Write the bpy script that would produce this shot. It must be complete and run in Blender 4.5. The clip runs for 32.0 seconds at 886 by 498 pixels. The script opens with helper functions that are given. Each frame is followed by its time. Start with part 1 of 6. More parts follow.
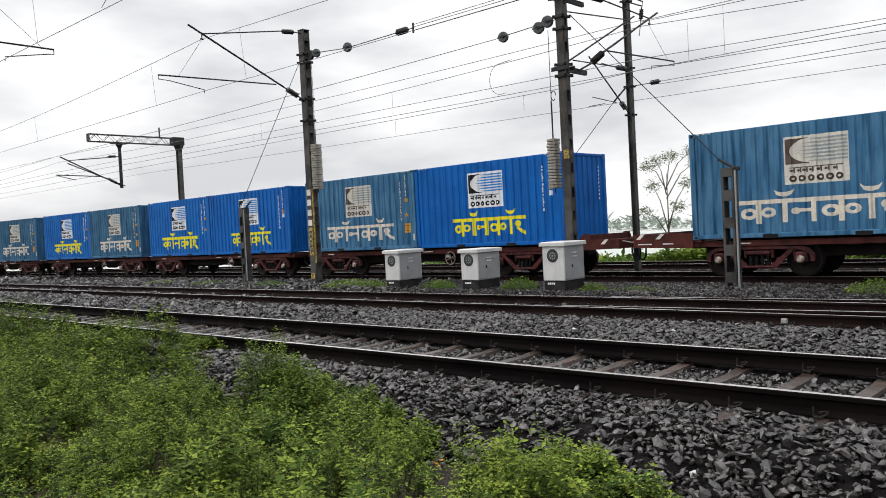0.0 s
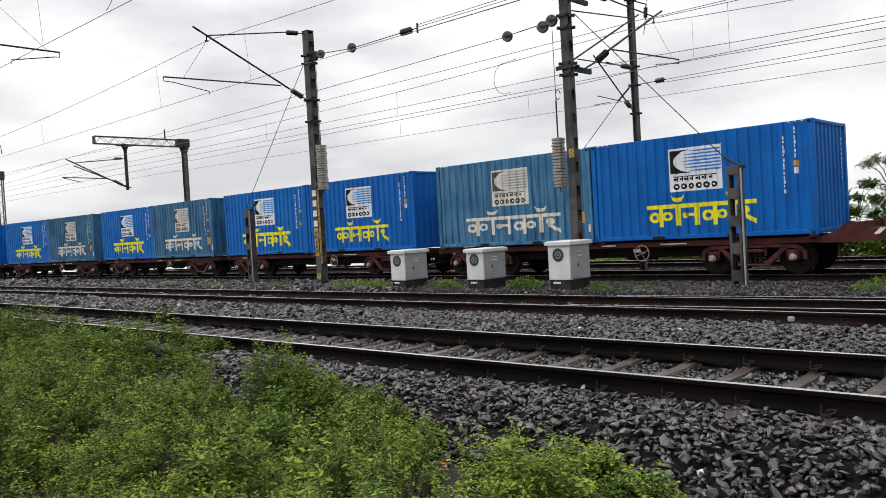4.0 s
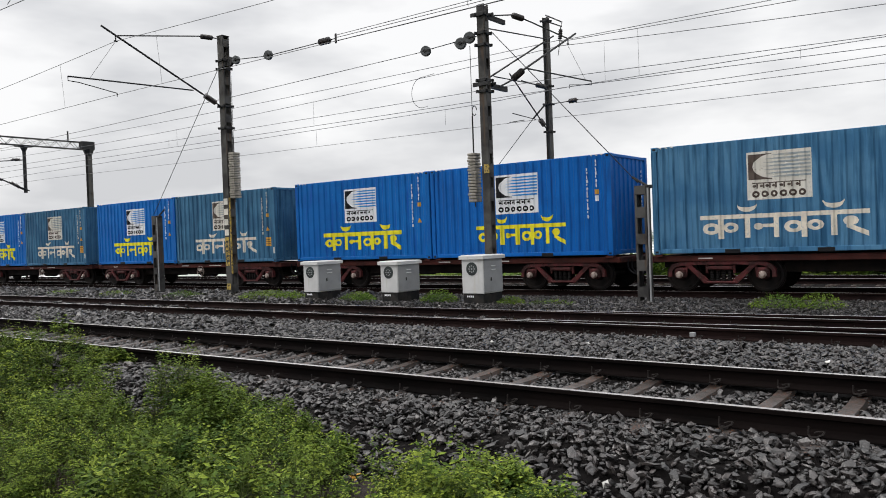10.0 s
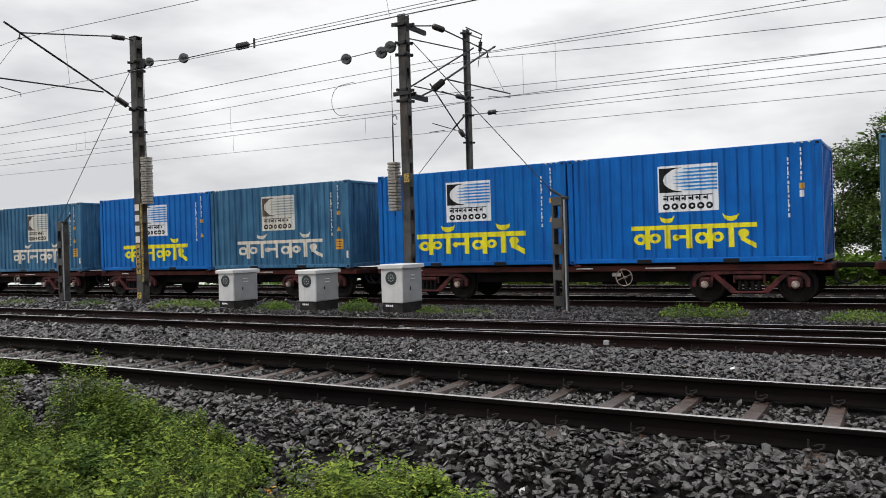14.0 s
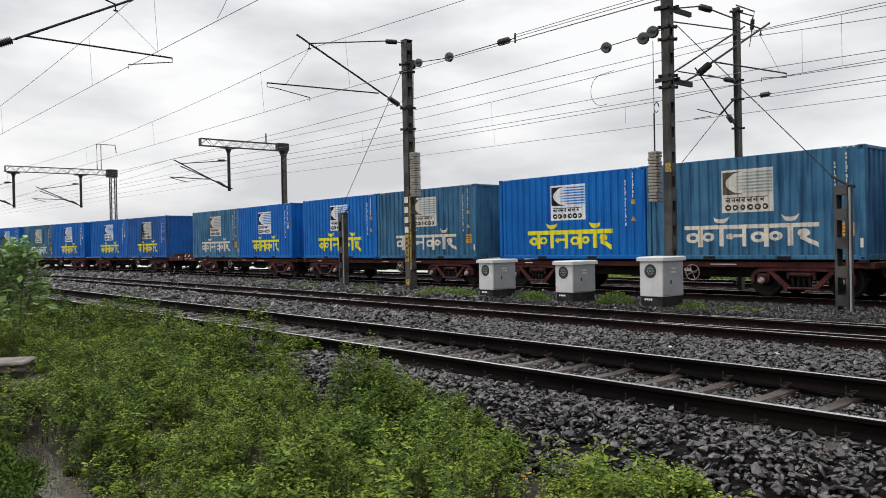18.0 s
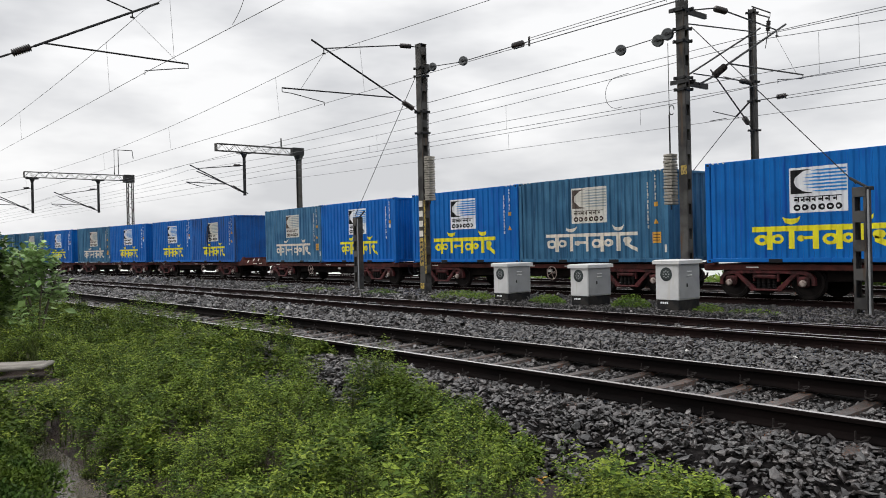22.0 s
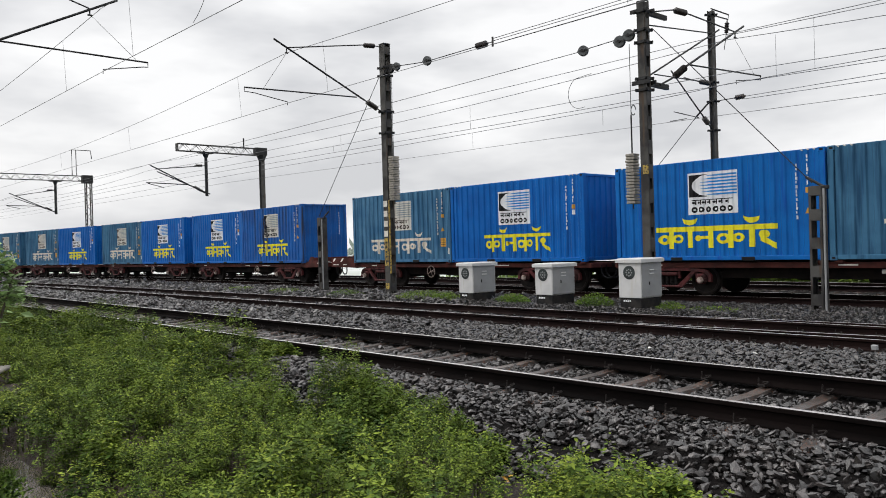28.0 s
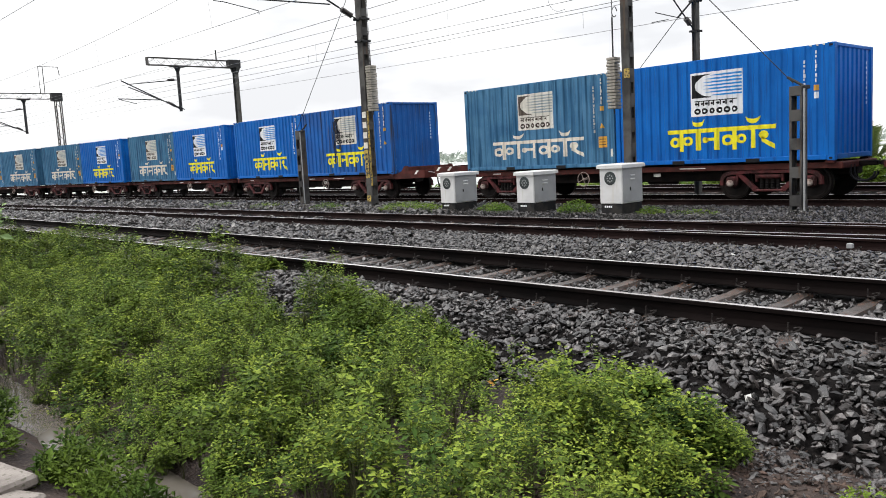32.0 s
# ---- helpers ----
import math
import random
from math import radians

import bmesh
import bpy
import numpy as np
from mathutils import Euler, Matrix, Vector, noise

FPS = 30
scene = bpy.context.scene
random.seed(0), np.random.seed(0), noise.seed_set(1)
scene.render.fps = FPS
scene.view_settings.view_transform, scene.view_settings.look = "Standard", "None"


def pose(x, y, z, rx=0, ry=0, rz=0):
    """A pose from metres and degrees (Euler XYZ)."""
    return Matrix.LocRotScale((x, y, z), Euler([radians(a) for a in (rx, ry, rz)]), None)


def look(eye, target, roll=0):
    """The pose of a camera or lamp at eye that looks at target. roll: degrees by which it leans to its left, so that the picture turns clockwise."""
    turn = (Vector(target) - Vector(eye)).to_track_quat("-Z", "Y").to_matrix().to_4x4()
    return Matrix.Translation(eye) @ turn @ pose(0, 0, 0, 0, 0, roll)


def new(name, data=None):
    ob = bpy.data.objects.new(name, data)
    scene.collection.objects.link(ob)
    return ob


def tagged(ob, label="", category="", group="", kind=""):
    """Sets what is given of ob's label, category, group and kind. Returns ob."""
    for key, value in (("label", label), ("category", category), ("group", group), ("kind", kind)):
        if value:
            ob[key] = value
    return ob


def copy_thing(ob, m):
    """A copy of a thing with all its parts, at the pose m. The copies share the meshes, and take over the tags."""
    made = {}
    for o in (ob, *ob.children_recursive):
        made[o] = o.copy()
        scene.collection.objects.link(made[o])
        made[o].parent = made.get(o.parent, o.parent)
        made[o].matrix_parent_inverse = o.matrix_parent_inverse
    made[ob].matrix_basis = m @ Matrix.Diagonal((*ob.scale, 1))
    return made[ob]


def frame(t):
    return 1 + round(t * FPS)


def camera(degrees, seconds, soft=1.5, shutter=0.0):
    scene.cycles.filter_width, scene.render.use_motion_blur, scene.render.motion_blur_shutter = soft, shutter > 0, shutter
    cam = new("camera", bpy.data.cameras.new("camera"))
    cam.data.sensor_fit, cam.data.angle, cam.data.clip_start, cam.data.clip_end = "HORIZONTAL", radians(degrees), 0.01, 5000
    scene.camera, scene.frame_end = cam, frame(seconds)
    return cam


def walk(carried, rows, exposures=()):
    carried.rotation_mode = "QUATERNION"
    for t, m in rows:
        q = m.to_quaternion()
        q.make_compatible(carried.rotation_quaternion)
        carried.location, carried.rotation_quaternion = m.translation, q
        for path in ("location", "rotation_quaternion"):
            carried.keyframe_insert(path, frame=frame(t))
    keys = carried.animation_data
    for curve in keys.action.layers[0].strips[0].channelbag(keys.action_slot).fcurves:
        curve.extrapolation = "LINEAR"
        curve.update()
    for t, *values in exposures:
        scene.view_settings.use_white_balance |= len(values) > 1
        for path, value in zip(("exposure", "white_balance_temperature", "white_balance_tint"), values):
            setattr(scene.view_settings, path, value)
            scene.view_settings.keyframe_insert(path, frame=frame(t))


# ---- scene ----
cam = camera(58.35, 32.0, soft=0.95)
EYE_HEIGHT = 1.384  # above the heads of the near rails
PATH = [
    (0.0, pose(0, 0, EYE_HEIGHT, 88.64, 2.96, 42.67)),
    (0.5, pose(0, 0, EYE_HEIGHT, 88.65, 2.99, 42.66)),
    (1.0, pose(0, 0, EYE_HEIGHT, 88.63, 3.31, 42.70)),
    (1.5, pose(0, 0, EYE_HEIGHT, 88.63, 3.33, 42.66)),
    (2.0, pose(0, 0, EYE_HEIGHT, 88.64, 3.30, 42.65)),
    (2.5, pose(0, 0, EYE_HEIGHT, 88.63, 3.34, 42.70)),
    (3.0, pose(0, 0, EYE_HEIGHT, 88.64, 3.31, 42.82)),
    (3.5, pose(0, 0, EYE_HEIGHT, 88.65, 3.31, 43.06)),
    (5.5, pose(0, 0, EYE_HEIGHT, 88.68, 3.34, 42.97)),
    (6.0, pose(0, 0, EYE_HEIGHT, 88.69, 3.41, 42.96)),
    (6.5, pose(0, 0, EYE_HEIGHT, 88.70, 3.36, 42.96)),
    (7.0, pose(0, 0, EYE_HEIGHT, 88.69, 3.30, 42.77)),
    (7.5, pose(0, 0, EYE_HEIGHT, 88.68, 3.16, 42.48)),
    (8.0, pose(0, 0, EYE_HEIGHT, 88.67, 2.92, 42.10)),
    (8.5, pose(0, 0, EYE_HEIGHT, 88.66, 2.94, 41.56)),
    (9.0, pose(0, 0, EYE_HEIGHT, 88.62, 2.57, 40.27)),
    (9.5, pose(0, 0, EYE_HEIGHT, 88.73, 2.44, 38.89)),
    (10.0, pose(0, 0, EYE_HEIGHT, 89.28, 2.10, 36.91)),
    (10.5, pose(0, 0, EYE_HEIGHT, 89.63, 1.92, 35.56)),
    (11.0, pose(0, 0, EYE_HEIGHT, 89.82, 1.78, 34.23)),
    (11.5, pose(0, 0, EYE_HEIGHT, 89.81, 1.74, 33.36)),
    (12.0, pose(0, 0, EYE_HEIGHT, 89.78, 1.76, 32.94)),
    (12.5, pose(0, 0, EYE_HEIGHT, 89.78, 1.75, 32.63)),
    (13.0, pose(0, 0, EYE_HEIGHT, 89.78, 1.63, 32.41)),
    (13.5, pose(0, 0, EYE_HEIGHT, 89.76, 1.68, 31.90)),
    (14.0, pose(0, 0, EYE_HEIGHT, 89.75, 1.67, 31.10)),
    (14.5, pose(0, 0, EYE_HEIGHT, 89.73, 1.56, 30.93)),
    (15.0, pose(0, 0, EYE_HEIGHT, 88.85, 1.35, 36.58)),
    (15.5, pose(0, 0, EYE_HEIGHT, 88.33, 1.35, 40.42)),
    (17.5, pose(0, 0, EYE_HEIGHT, 89.23, 1.13, 46.89)),
    (18.0, pose(0, 0, EYE_HEIGHT, 89.57, 1.11, 49.52)),
    (18.5, pose(0, 0, EYE_HEIGHT, 89.71, 1.11, 51.10)),
    (19.0, pose(0, 0, EYE_HEIGHT, 89.81, 1.15, 51.30)),
    (19.5, pose(0, 0, EYE_HEIGHT, 89.84, 1.21, 51.31)),
    (20.0, pose(0, 0, EYE_HEIGHT, 89.85, 1.21, 51.32)),
    (20.5, pose(0, 0, EYE_HEIGHT, 89.86, 1.29, 51.23)),
    (21.0, pose(0, 0, EYE_HEIGHT, 89.86, 1.28, 51.25)),
    (21.5, pose(0, 0, EYE_HEIGHT, 89.89, 1.32, 50.91)),
    (22.0, pose(0, 0, EYE_HEIGHT, 89.86, 1.29, 50.58)),
    (22.5, pose(0, 0, EYE_HEIGHT, 89.85, 1.25, 50.71)),
    (23.0, pose(0, 0, EYE_HEIGHT, 89.85, 1.21, 50.77)),
    (23.5, pose(0, 0, EYE_HEIGHT, 89.87, 1.28, 50.74)),
    (24.0, pose(0, 0, EYE_HEIGHT, 89.89, 1.36, 50.66)),
    (24.5, pose(0, 0, EYE_HEIGHT, 89.89, 1.34, 50.31)),
    (25.0, pose(0, 0, EYE_HEIGHT, 89.87, 1.35, 49.84)),
    (25.5, pose(0, 0, EYE_HEIGHT, 89.86, 1.34, 49.12)),
    (27.5, pose(0, 0, EYE_HEIGHT, 89.79, 1.66, 48.07)),
    (28.0, pose(0, 0, EYE_HEIGHT, 89.79, 1.63, 48.05)),
    (28.5, pose(0, 0, EYE_HEIGHT, 89.80, 1.74, 47.80)),
    (29.0, pose(0, 0, EYE_HEIGHT, 89.68, 2.92, 47.59)),
    (29.5, pose(0, 0, EYE_HEIGHT, 87.41, 4.64, 47.54)),
    (30.0, pose(0, 0, EYE_HEIGHT, 83.63, 4.61, 46.86)),
    (30.5, pose(0, 0, EYE_HEIGHT, 83.16, 3.87, 46.59)),
    (31.0, pose(0, 0, EYE_HEIGHT, 83.21, 3.44, 46.61)),
    (31.5, pose(0, 0, EYE_HEIGHT, 83.23, 3.21, 46.68)),
    (32.0, pose(0, 0, EYE_HEIGHT, 83.28, 3.09, 46.66)),
]
walk(cam, PATH, exposures=((0.0, 0.25), (8.0, 0.2), (11.0, 0.12), (14.3, 0.16), (15.2, 0.22), (17.5, 0.14), (28.5, 0.16), (30.2, 0.82), (31.0, 0.72), (32.0, 0.62)))
TRAIN = (0.01, 1.71, 3.40, 5.10, 6.84, 8.58, 10.34, 12.07, 13.84, 15.53, 17.26, 19.02, 20.82, 22.59, 24.37, 26.20, 28.05, 29.91, 31.78, 33.65, 35.49, 37.34, 39.23, 41.12, 43.03, 44.94, 46.88, 48.83, 50.77, 52.70, 54.61, 56.56, 58.57)  # metres rolled, second by second

# ---- light ----
world = bpy.data.worlds.new("overcast")
scene.world = world
world.use_nodes = True
wn, wl = world.node_tree.nodes, world.node_tree.links
wn.clear()
w_out = wn.new("ShaderNodeOutputWorld")
w_bg = wn.new("ShaderNodeBackground")
w_sky = wn.new("ShaderNodeTexSky")
w_sky.sky_type = "NISHITA"
w_sky.sun_disc = False
w_sky.sun_elevation, w_sky.sun_rotation = radians(49), radians(233)
w_sky.air_density, w_sky.dust_density = 1.0, 6.0
w_co = wn.new("ShaderNodeTexCoord")
w_map = wn.new("ShaderNodeMapping")
w_map.inputs["Scale"].default_value = (1.0, 1.0, 3.2)
w_noise = wn.new("ShaderNodeTexNoise")
w_noise.inputs["Scale"].default_value = 2.6
w_noise.inputs["Detail"].default_value = 5.0
w_noise.inputs["Roughness"].default_value = 0.52
w_ramp = wn.new("ShaderNodeValToRGB")
w_ramp.color_ramp.elements[0].position, w_ramp.color_ramp.elements[1].position = 0.38, 0.58
w_ramp.color_ramp.elements[0].color = (6.2, 6.28, 6.5, 1)
w_ramp.color_ramp.elements[1].color = (9.3, 9.3, 9.35, 1)
w_mix = wn.new("ShaderNodeMixRGB")
w_mix.inputs[0].default_value = 0.93  # the cloud layer covers nearly all of the sky
w_bg.inputs["Strength"].default_value = 0.1
wl.new(w_co.outputs["Generated"], w_map.inputs["Vector"])
wl.new(w_map.outputs["Vector"], w_noise.inputs["Vector"])
wl.new(w_noise.outputs["Fac"], w_ramp.inputs["Fac"])
wl.new(w_sky.outputs["Color"], w_mix.inputs[1])
wl.new(w_ramp.outputs["Color"], w_mix.inputs[2])
w_sep = wn.new("ShaderNodeSeparateXYZ")
w_up = wn.new("ShaderNodeMapRange")  # a cloud cover is brightest overhead
w_up.interpolation_type = "SMOOTHSTEP"
w_up.inputs["From Min"].default_value, w_up.inputs["From Max"].default_value = 0.30, 1.0
w_up.inputs["To Min"].default_value, w_up.inputs["To Max"].default_value = 1.0, 2.05
w_mul = wn.new("ShaderNodeVectorMath")
w_mul.operation = "SCALE"
wl.new(w_co.outputs["Generated"], w_sep.inputs[0])
wl.new(w_sep.outputs["Z"], w_up.inputs["Value"])
wl.new(w_mix.outputs["Color"], w_mul.inputs[0])
wl.new(w_up.outputs[0], w_mul.inputs["Scale"])
wl.new(w_mul.outputs[0], w_bg.inputs["Color"])
wl.new(w_bg.outputs["Background"], w_out.inputs["Surface"])
sun = new("sun", bpy.data.lights.new("sun", "SUN"))
sun.data.energy, sun.data.angle, sun.data.color = 1.5, radians(40), (1.0, 0.98, 0.95)
sun.matrix_world = look((-27, -20, 38), (0, 0, 0))


# ---- materials ----
def material(name, colour, second=None, rough=0.6, metal=0.0, scale=3.0, fine=40.0, bump=0.2, streak=0.0, third=None,
             random_by="", spread=0.25, blotch=(0.42, 0.62), spec=0.12, stretch=(1, 1, 1), gloss_var=0.12, cut=(0.56, 0.68)):
    """Two scales of noise mix the colours; a finer one gives relief. random_by: 'object' or 'island' varies the value."""
    m = bpy.data.materials.new(name)
    m.use_nodes = True
    n, l = m.node_tree.nodes, m.node_tree.links
    b = n["Principled BSDF"]
    b.inputs["Metallic"].default_value = metal
    b.inputs["Specular IOR Level"].default_value = spec
    co = n.new("ShaderNodeTexCoord")
    mp = n.new("ShaderNodeMapping")
    mp.inputs["Scale"].default_value = stretch
    l.new(co.outputs["Object"], mp.inputs["Vector"])
    vec = mp.outputs["Vector"]
    if random_by == "object":
        inf = n.new("ShaderNodeObjectInfo")
        rnd = inf.outputs["Random"]
        add = n.new("ShaderNodeVectorMath")
        add.operation = "MULTIPLY_ADD"
        l.new(rnd, add.inputs[0])
        add.inputs[1].default_value = (31, 17, 11)
        l.new(vec, add.inputs[2])
        vec = add.outputs[0]
    elif random_by == "island":
        rnd = n.new("ShaderNodeNewGeometry").outputs["Random Per Island"]
    n1 = n.new("ShaderNodeTexNoise")
    n1.inputs["Scale"].default_value, n1.inputs["Detail"].default_value = scale, 4
    n2 = n.new("ShaderNodeTexNoise")
    n2.inputs["Scale"].default_value, n2.inputs["Detail"].default_value = fine, 6
    l.new(vec, n1.inputs["Vector"])
    l.new(vec, n2.inputs["Vector"])
    r1 = n.new("ShaderNodeMapRange")
    r1.inputs["From Min"].default_value, r1.inputs["From Max"].default_value = blotch
    l.new(n1.outputs["Fac"], r1.inputs["Value"])
    mix = n.new("ShaderNodeMixRGB")
    mix.inputs[1].default_value = (*colour, 1)
    mix.inputs[2].default_value = (*(second or [c * 0.75 for c in colour]), 1)
    l.new(r1.outputs[0], mix.inputs[0])
    out = mix.outputs[0]
    if third:
        r3 = n.new("ShaderNodeMapRange")
        r3.inputs["From Min"].default_value, r3.inputs["From Max"].default_value = cut
        if streak:
            ms = n.new("ShaderNodeMapping")
            ms.inputs["Scale"].default_value = (1, 1, streak)
            l.new(vec, ms.inputs["Vector"])
            n3 = n.new("ShaderNodeTexNoise")
            n3.inputs["Scale"].default_value, n3.inputs["Detail"].default_value = 9.0, 5
            l.new(ms.outputs["Vector"], n3.inputs["Vector"])
            l.new(n3.outputs["Fac"], r3.inputs["Value"])
        else:
            l.new(n2.outputs["Fac"], r3.inputs["Value"])
        mix3 = n.new("ShaderNodeMixRGB")
        l.new(r3.outputs[0], mix3.inputs[0])
        l.new(out, mix3.inputs[1])
        mix3.inputs[2].default_value = (*third, 1)
        out = mix3.outputs[0]
    if random_by:
        r4 = n.new("ShaderNodeMapRange")
        r4.inputs["To Min"].default_value, r4.inputs["To Max"].default_value = 1 - spread, 1 + spread
        l.new(rnd, r4.inputs["Value"])
        hsv = n.new("ShaderNodeHueSaturation")
        l.new(r4.outputs[0], hsv.inputs["Value"])
        l.new(out, hsv.inputs["Color"])
        out = hsv.outputs[0]
    l.new(out, b.inputs["Base Color"])
    rr = n.new("ShaderNodeMapRange")
    rr.inputs["To Min"].default_value, rr.inputs["To Max"].default_value = max(0.04, rough - gloss_var), min(1, rough + gloss_var)
    l.new(n1.outputs["Fac"], rr.inputs["Value"])
    l.new(rr.outputs[0], b.inputs["Roughness"])
    if bump:
        bp = n.new("ShaderNodeBump")
        bp.inputs["Strength"].default_value, bp.inputs["Distance"].default_value = bump, 0.02
        l.new(n2.outputs["Fac"], bp.inputs["Height"])
        l.new(bp.outputs[0], b.inputs["Normal"])
    return m


def leaf_material(name, colour, second, spread=0.4, through_light=0.3, patch=1.3, gloss=0.10):
    """A leaf: glossy front, and some light passes through it. Patches of two greens, every leaf a little different."""
    m = material(name, colour, second, rough=0.6, scale=patch, fine=30, bump=0.0, random_by="island", spread=spread, blotch=(0.38, 0.62), spec=gloss)
    n, l = m.node_tree.nodes, m.node_tree.links
    b = n["Principled BSDF"]
    tr = n.new("ShaderNodeBsdfTranslucent")
    mix = n.new("ShaderNodeMixShader")
    mix.inputs[0].default_value = through_light
    l.new(b.inputs["Base Color"].links[0].from_socket, tr.inputs["Color"])
    l.new(b.outputs[0], mix.inputs[1])
    l.new(tr.outputs[0], mix.inputs[2])
    l.new(mix.outputs[0], n["Material Output"].inputs["Surface"])
    return m


M_SOIL = material("wet_soil", (0.040, 0.026, 0.021), (0.015, 0.010, 0.009), rough=0.7, scale=2.6, fine=45, bump=1.0, third=(0.065, 0.048, 0.038), spec=0.25)
M_CLOD = material("earth_crumb", (0.070, 0.045, 0.034), (0.030, 0.020, 0.016), rough=0.7, scale=9, fine=60, bump=0.4, random_by="island", spread=0.6, spec=0.3)
# Far fields and trees: pale haze is mixed into the base colours.
M_PALEFIELD = material("haze_pale_flooded_field", (0.50, 0.52, 0.50), (0.38, 0.42, 0.36), rough=0.28, scale=0.05, fine=0.6, bump=0.05, spec=0.5)
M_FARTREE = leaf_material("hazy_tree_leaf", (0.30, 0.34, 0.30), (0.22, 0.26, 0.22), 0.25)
# Near-black bed: the shade between the stones is put into its colour.
M_BALLAST = material("ballast_gap_shade", (0.006, 0.005, 0.005), (0.003, 0.0026, 0.0025), rough=0.95, scale=9, fine=17, bump=1.0, third=(0.018, 0.016, 0.015), spec=0.1)
M_STONE = material("basalt_stone", (0.044, 0.038, 0.0365), (0.0145, 0.0125, 0.012), rough=0.34, scale=16, fine=70, bump=0.3, random_by="island", spread=0.9, spec=0.7, blotch=(0.38, 0.60))
M_STONE_PART = material("basalt_stone_piece", (0.044, 0.038, 0.0365), (0.0145, 0.0125, 0.012), rough=0.34, scale=1.2, fine=5, bump=0.3, random_by="object", spread=0.9, spec=0.7, blotch=(0.38, 0.60))
M_WHITESTONE = material("white_stone", (0.62, 0.61, 0.58), rough=0.6)
M_RAIL = material("dark_rail_steel", (0.006, 0.0042, 0.004), (0.003, 0.0025, 0.0025), rough=0.85, scale=4, fine=50, bump=0.15, stretch=(0.3, 1, 1), spec=0.04)
M_RAILTOP = material("worn_rail_head", (0.58, 0.56, 0.55), (0.38, 0.36, 0.35), rough=0.42, metal=0.8, scale=3, fine=60, bump=0.05, stretch=(0.1, 1, 1))
M_RUSTRAIL = material("rusty_rail_steel", (0.012, 0.0065, 0.006), (0.006, 0.0035, 0.0035), rough=0.8, scale=4, fine=50, bump=0.2, stretch=(0.3, 1, 1), spec=0.06)
M_SLEEPER = material("concrete_sleeper", (0.070, 0.062, 0.058), (0.034, 0.029, 0.026), rough=0.32, spec=0.7, cut=(0.55, 0.63), scale=7, fine=45, bump=0.35, third=(0.12, 0.04, 0.015), random_by="object", spread=0.3)
M_CLIP = material("clip_steel", (0.024, 0.021, 0.020), (0.016, 0.013, 0.012), rough=0.45, metal=0.2, scale=20)
M_MAST = material("weathered_galvanised", (0.076, 0.074, 0.071), (0.034, 0.033, 0.033), rough=0.62, metal=0.1, scale=2.2, fine=35, bump=0.2, third=(0.075, 0.055, 0.042), streak=0.12)
M_DARKSTEEL = material("dark_steel_tube", (0.018, 0.018, 0.019), (0.010, 0.010, 0.011), rough=0.6, scale=6, spec=0.3)
M_WIRE = material("grey_copper_wire", (0.17, 0.17, 0.175), (0.11, 0.11, 0.115), rough=0.6, metal=0.1, scale=3, bump=0)
M_PORCELAIN = material("brown_black_porcelain", (0.022, 0.020, 0.021), (0.03, 0.02, 0.018), rough=0.28, spec=0.4, scale=9, bump=0)
M_DISC = material("grey_pulley_iron", (0.07, 0.075, 0.078), (0.045, 0.05, 0.052), rough=0.3, spec=0.5, scale=8, bump=0)
M_IRONWEIGHT = material("cast_weight", (0.33, 0.31, 0.27), (0.22, 0.205, 0.18), rough=0.75, scale=5, fine=40, bump=0.3)
M_YELLOW = material("faded_yellow_paint", (0.46, 0.33, 0.07), (0.30, 0.22, 0.08), rough=0.6, scale=9, fine=22, bump=0.1, third=(0.07, 0.055, 0.04), cut=(0.50, 0.60))
M_CONCRETE = material("weathered_concrete", (0.24, 0.225, 0.205), (0.15, 0.14, 0.125), rough=0.8, scale=3, fine=40, bump=0.4, third=(0.18, 0.17, 0.14))
M_SLAB = material("damp_drain_slab", (0.22, 0.195, 0.175), (0.13, 0.11, 0.10), rough=0.6, scale=4, fine=40, bump=0.4, third=(0.09, 0.085, 0.06), spec=0.3)
M_BOXWHITE = material("white_box_paint", (0.56, 0.56, 0.555), (0.50, 0.50, 0.50), rough=0.45, scale=2.5, fine=60, bump=0.05, third=(0.5, 0.49, 0.46), streak=0.15)
M_BOXGREY = material("grey_box_paint", (0.29, 0.295, 0.30), (0.25, 0.255, 0.26), rough=0.5, scale=2.5, fine=60, bump=0.05)
M_PLINTH = material("black_plinth_paint", (0.014, 0.014, 0.015), (0.03, 0.028, 0.026), rough=0.7, scale=6, bump=0.2)
M_EMBLEM = material("dark_emblem_paint", (0.045, 0.055, 0.055), (0.03, 0.035, 0.035), rough=0.5, bump=0)
M_MUDWATER = material("muddy_water", (0.13, 0.115, 0.10), (0.08, 0.07, 0.055), rough=0.07, spec=0.6, scale=2, fine=8, bump=0.02, gloss_var=0.03)
M_BLUE = material("container_blue", (0.006, 0.112, 0.405), (0.005, 0.094, 0.350), rough=0.42, spec=0.10, scale=1.4, fine=30, bump=0.04, third=(0.008, 0.07, 0.26), streak=0.06, random_by="object", spread=0.06)
M_BLUE_BRIGHT = material("container_light_blue", (0.007, 0.122, 0.405), (0.006, 0.102, 0.350), rough=0.42, spec=0.10, scale=1.4, fine=30, bump=0.04, third=(0.008, 0.075, 0.33), streak=0.06, random_by="object", spread=0.06)
M_TEAL = material("container_faded_teal", (0.070, 0.185, 0.315), (0.042, 0.138, 0.262), rough=0.55, scale=1.2, fine=30, bump=0.06, third=(0.020, 0.082, 0.165), cut=(0.47, 0.66), streak=0.07, random_by="object", spread=0.08)
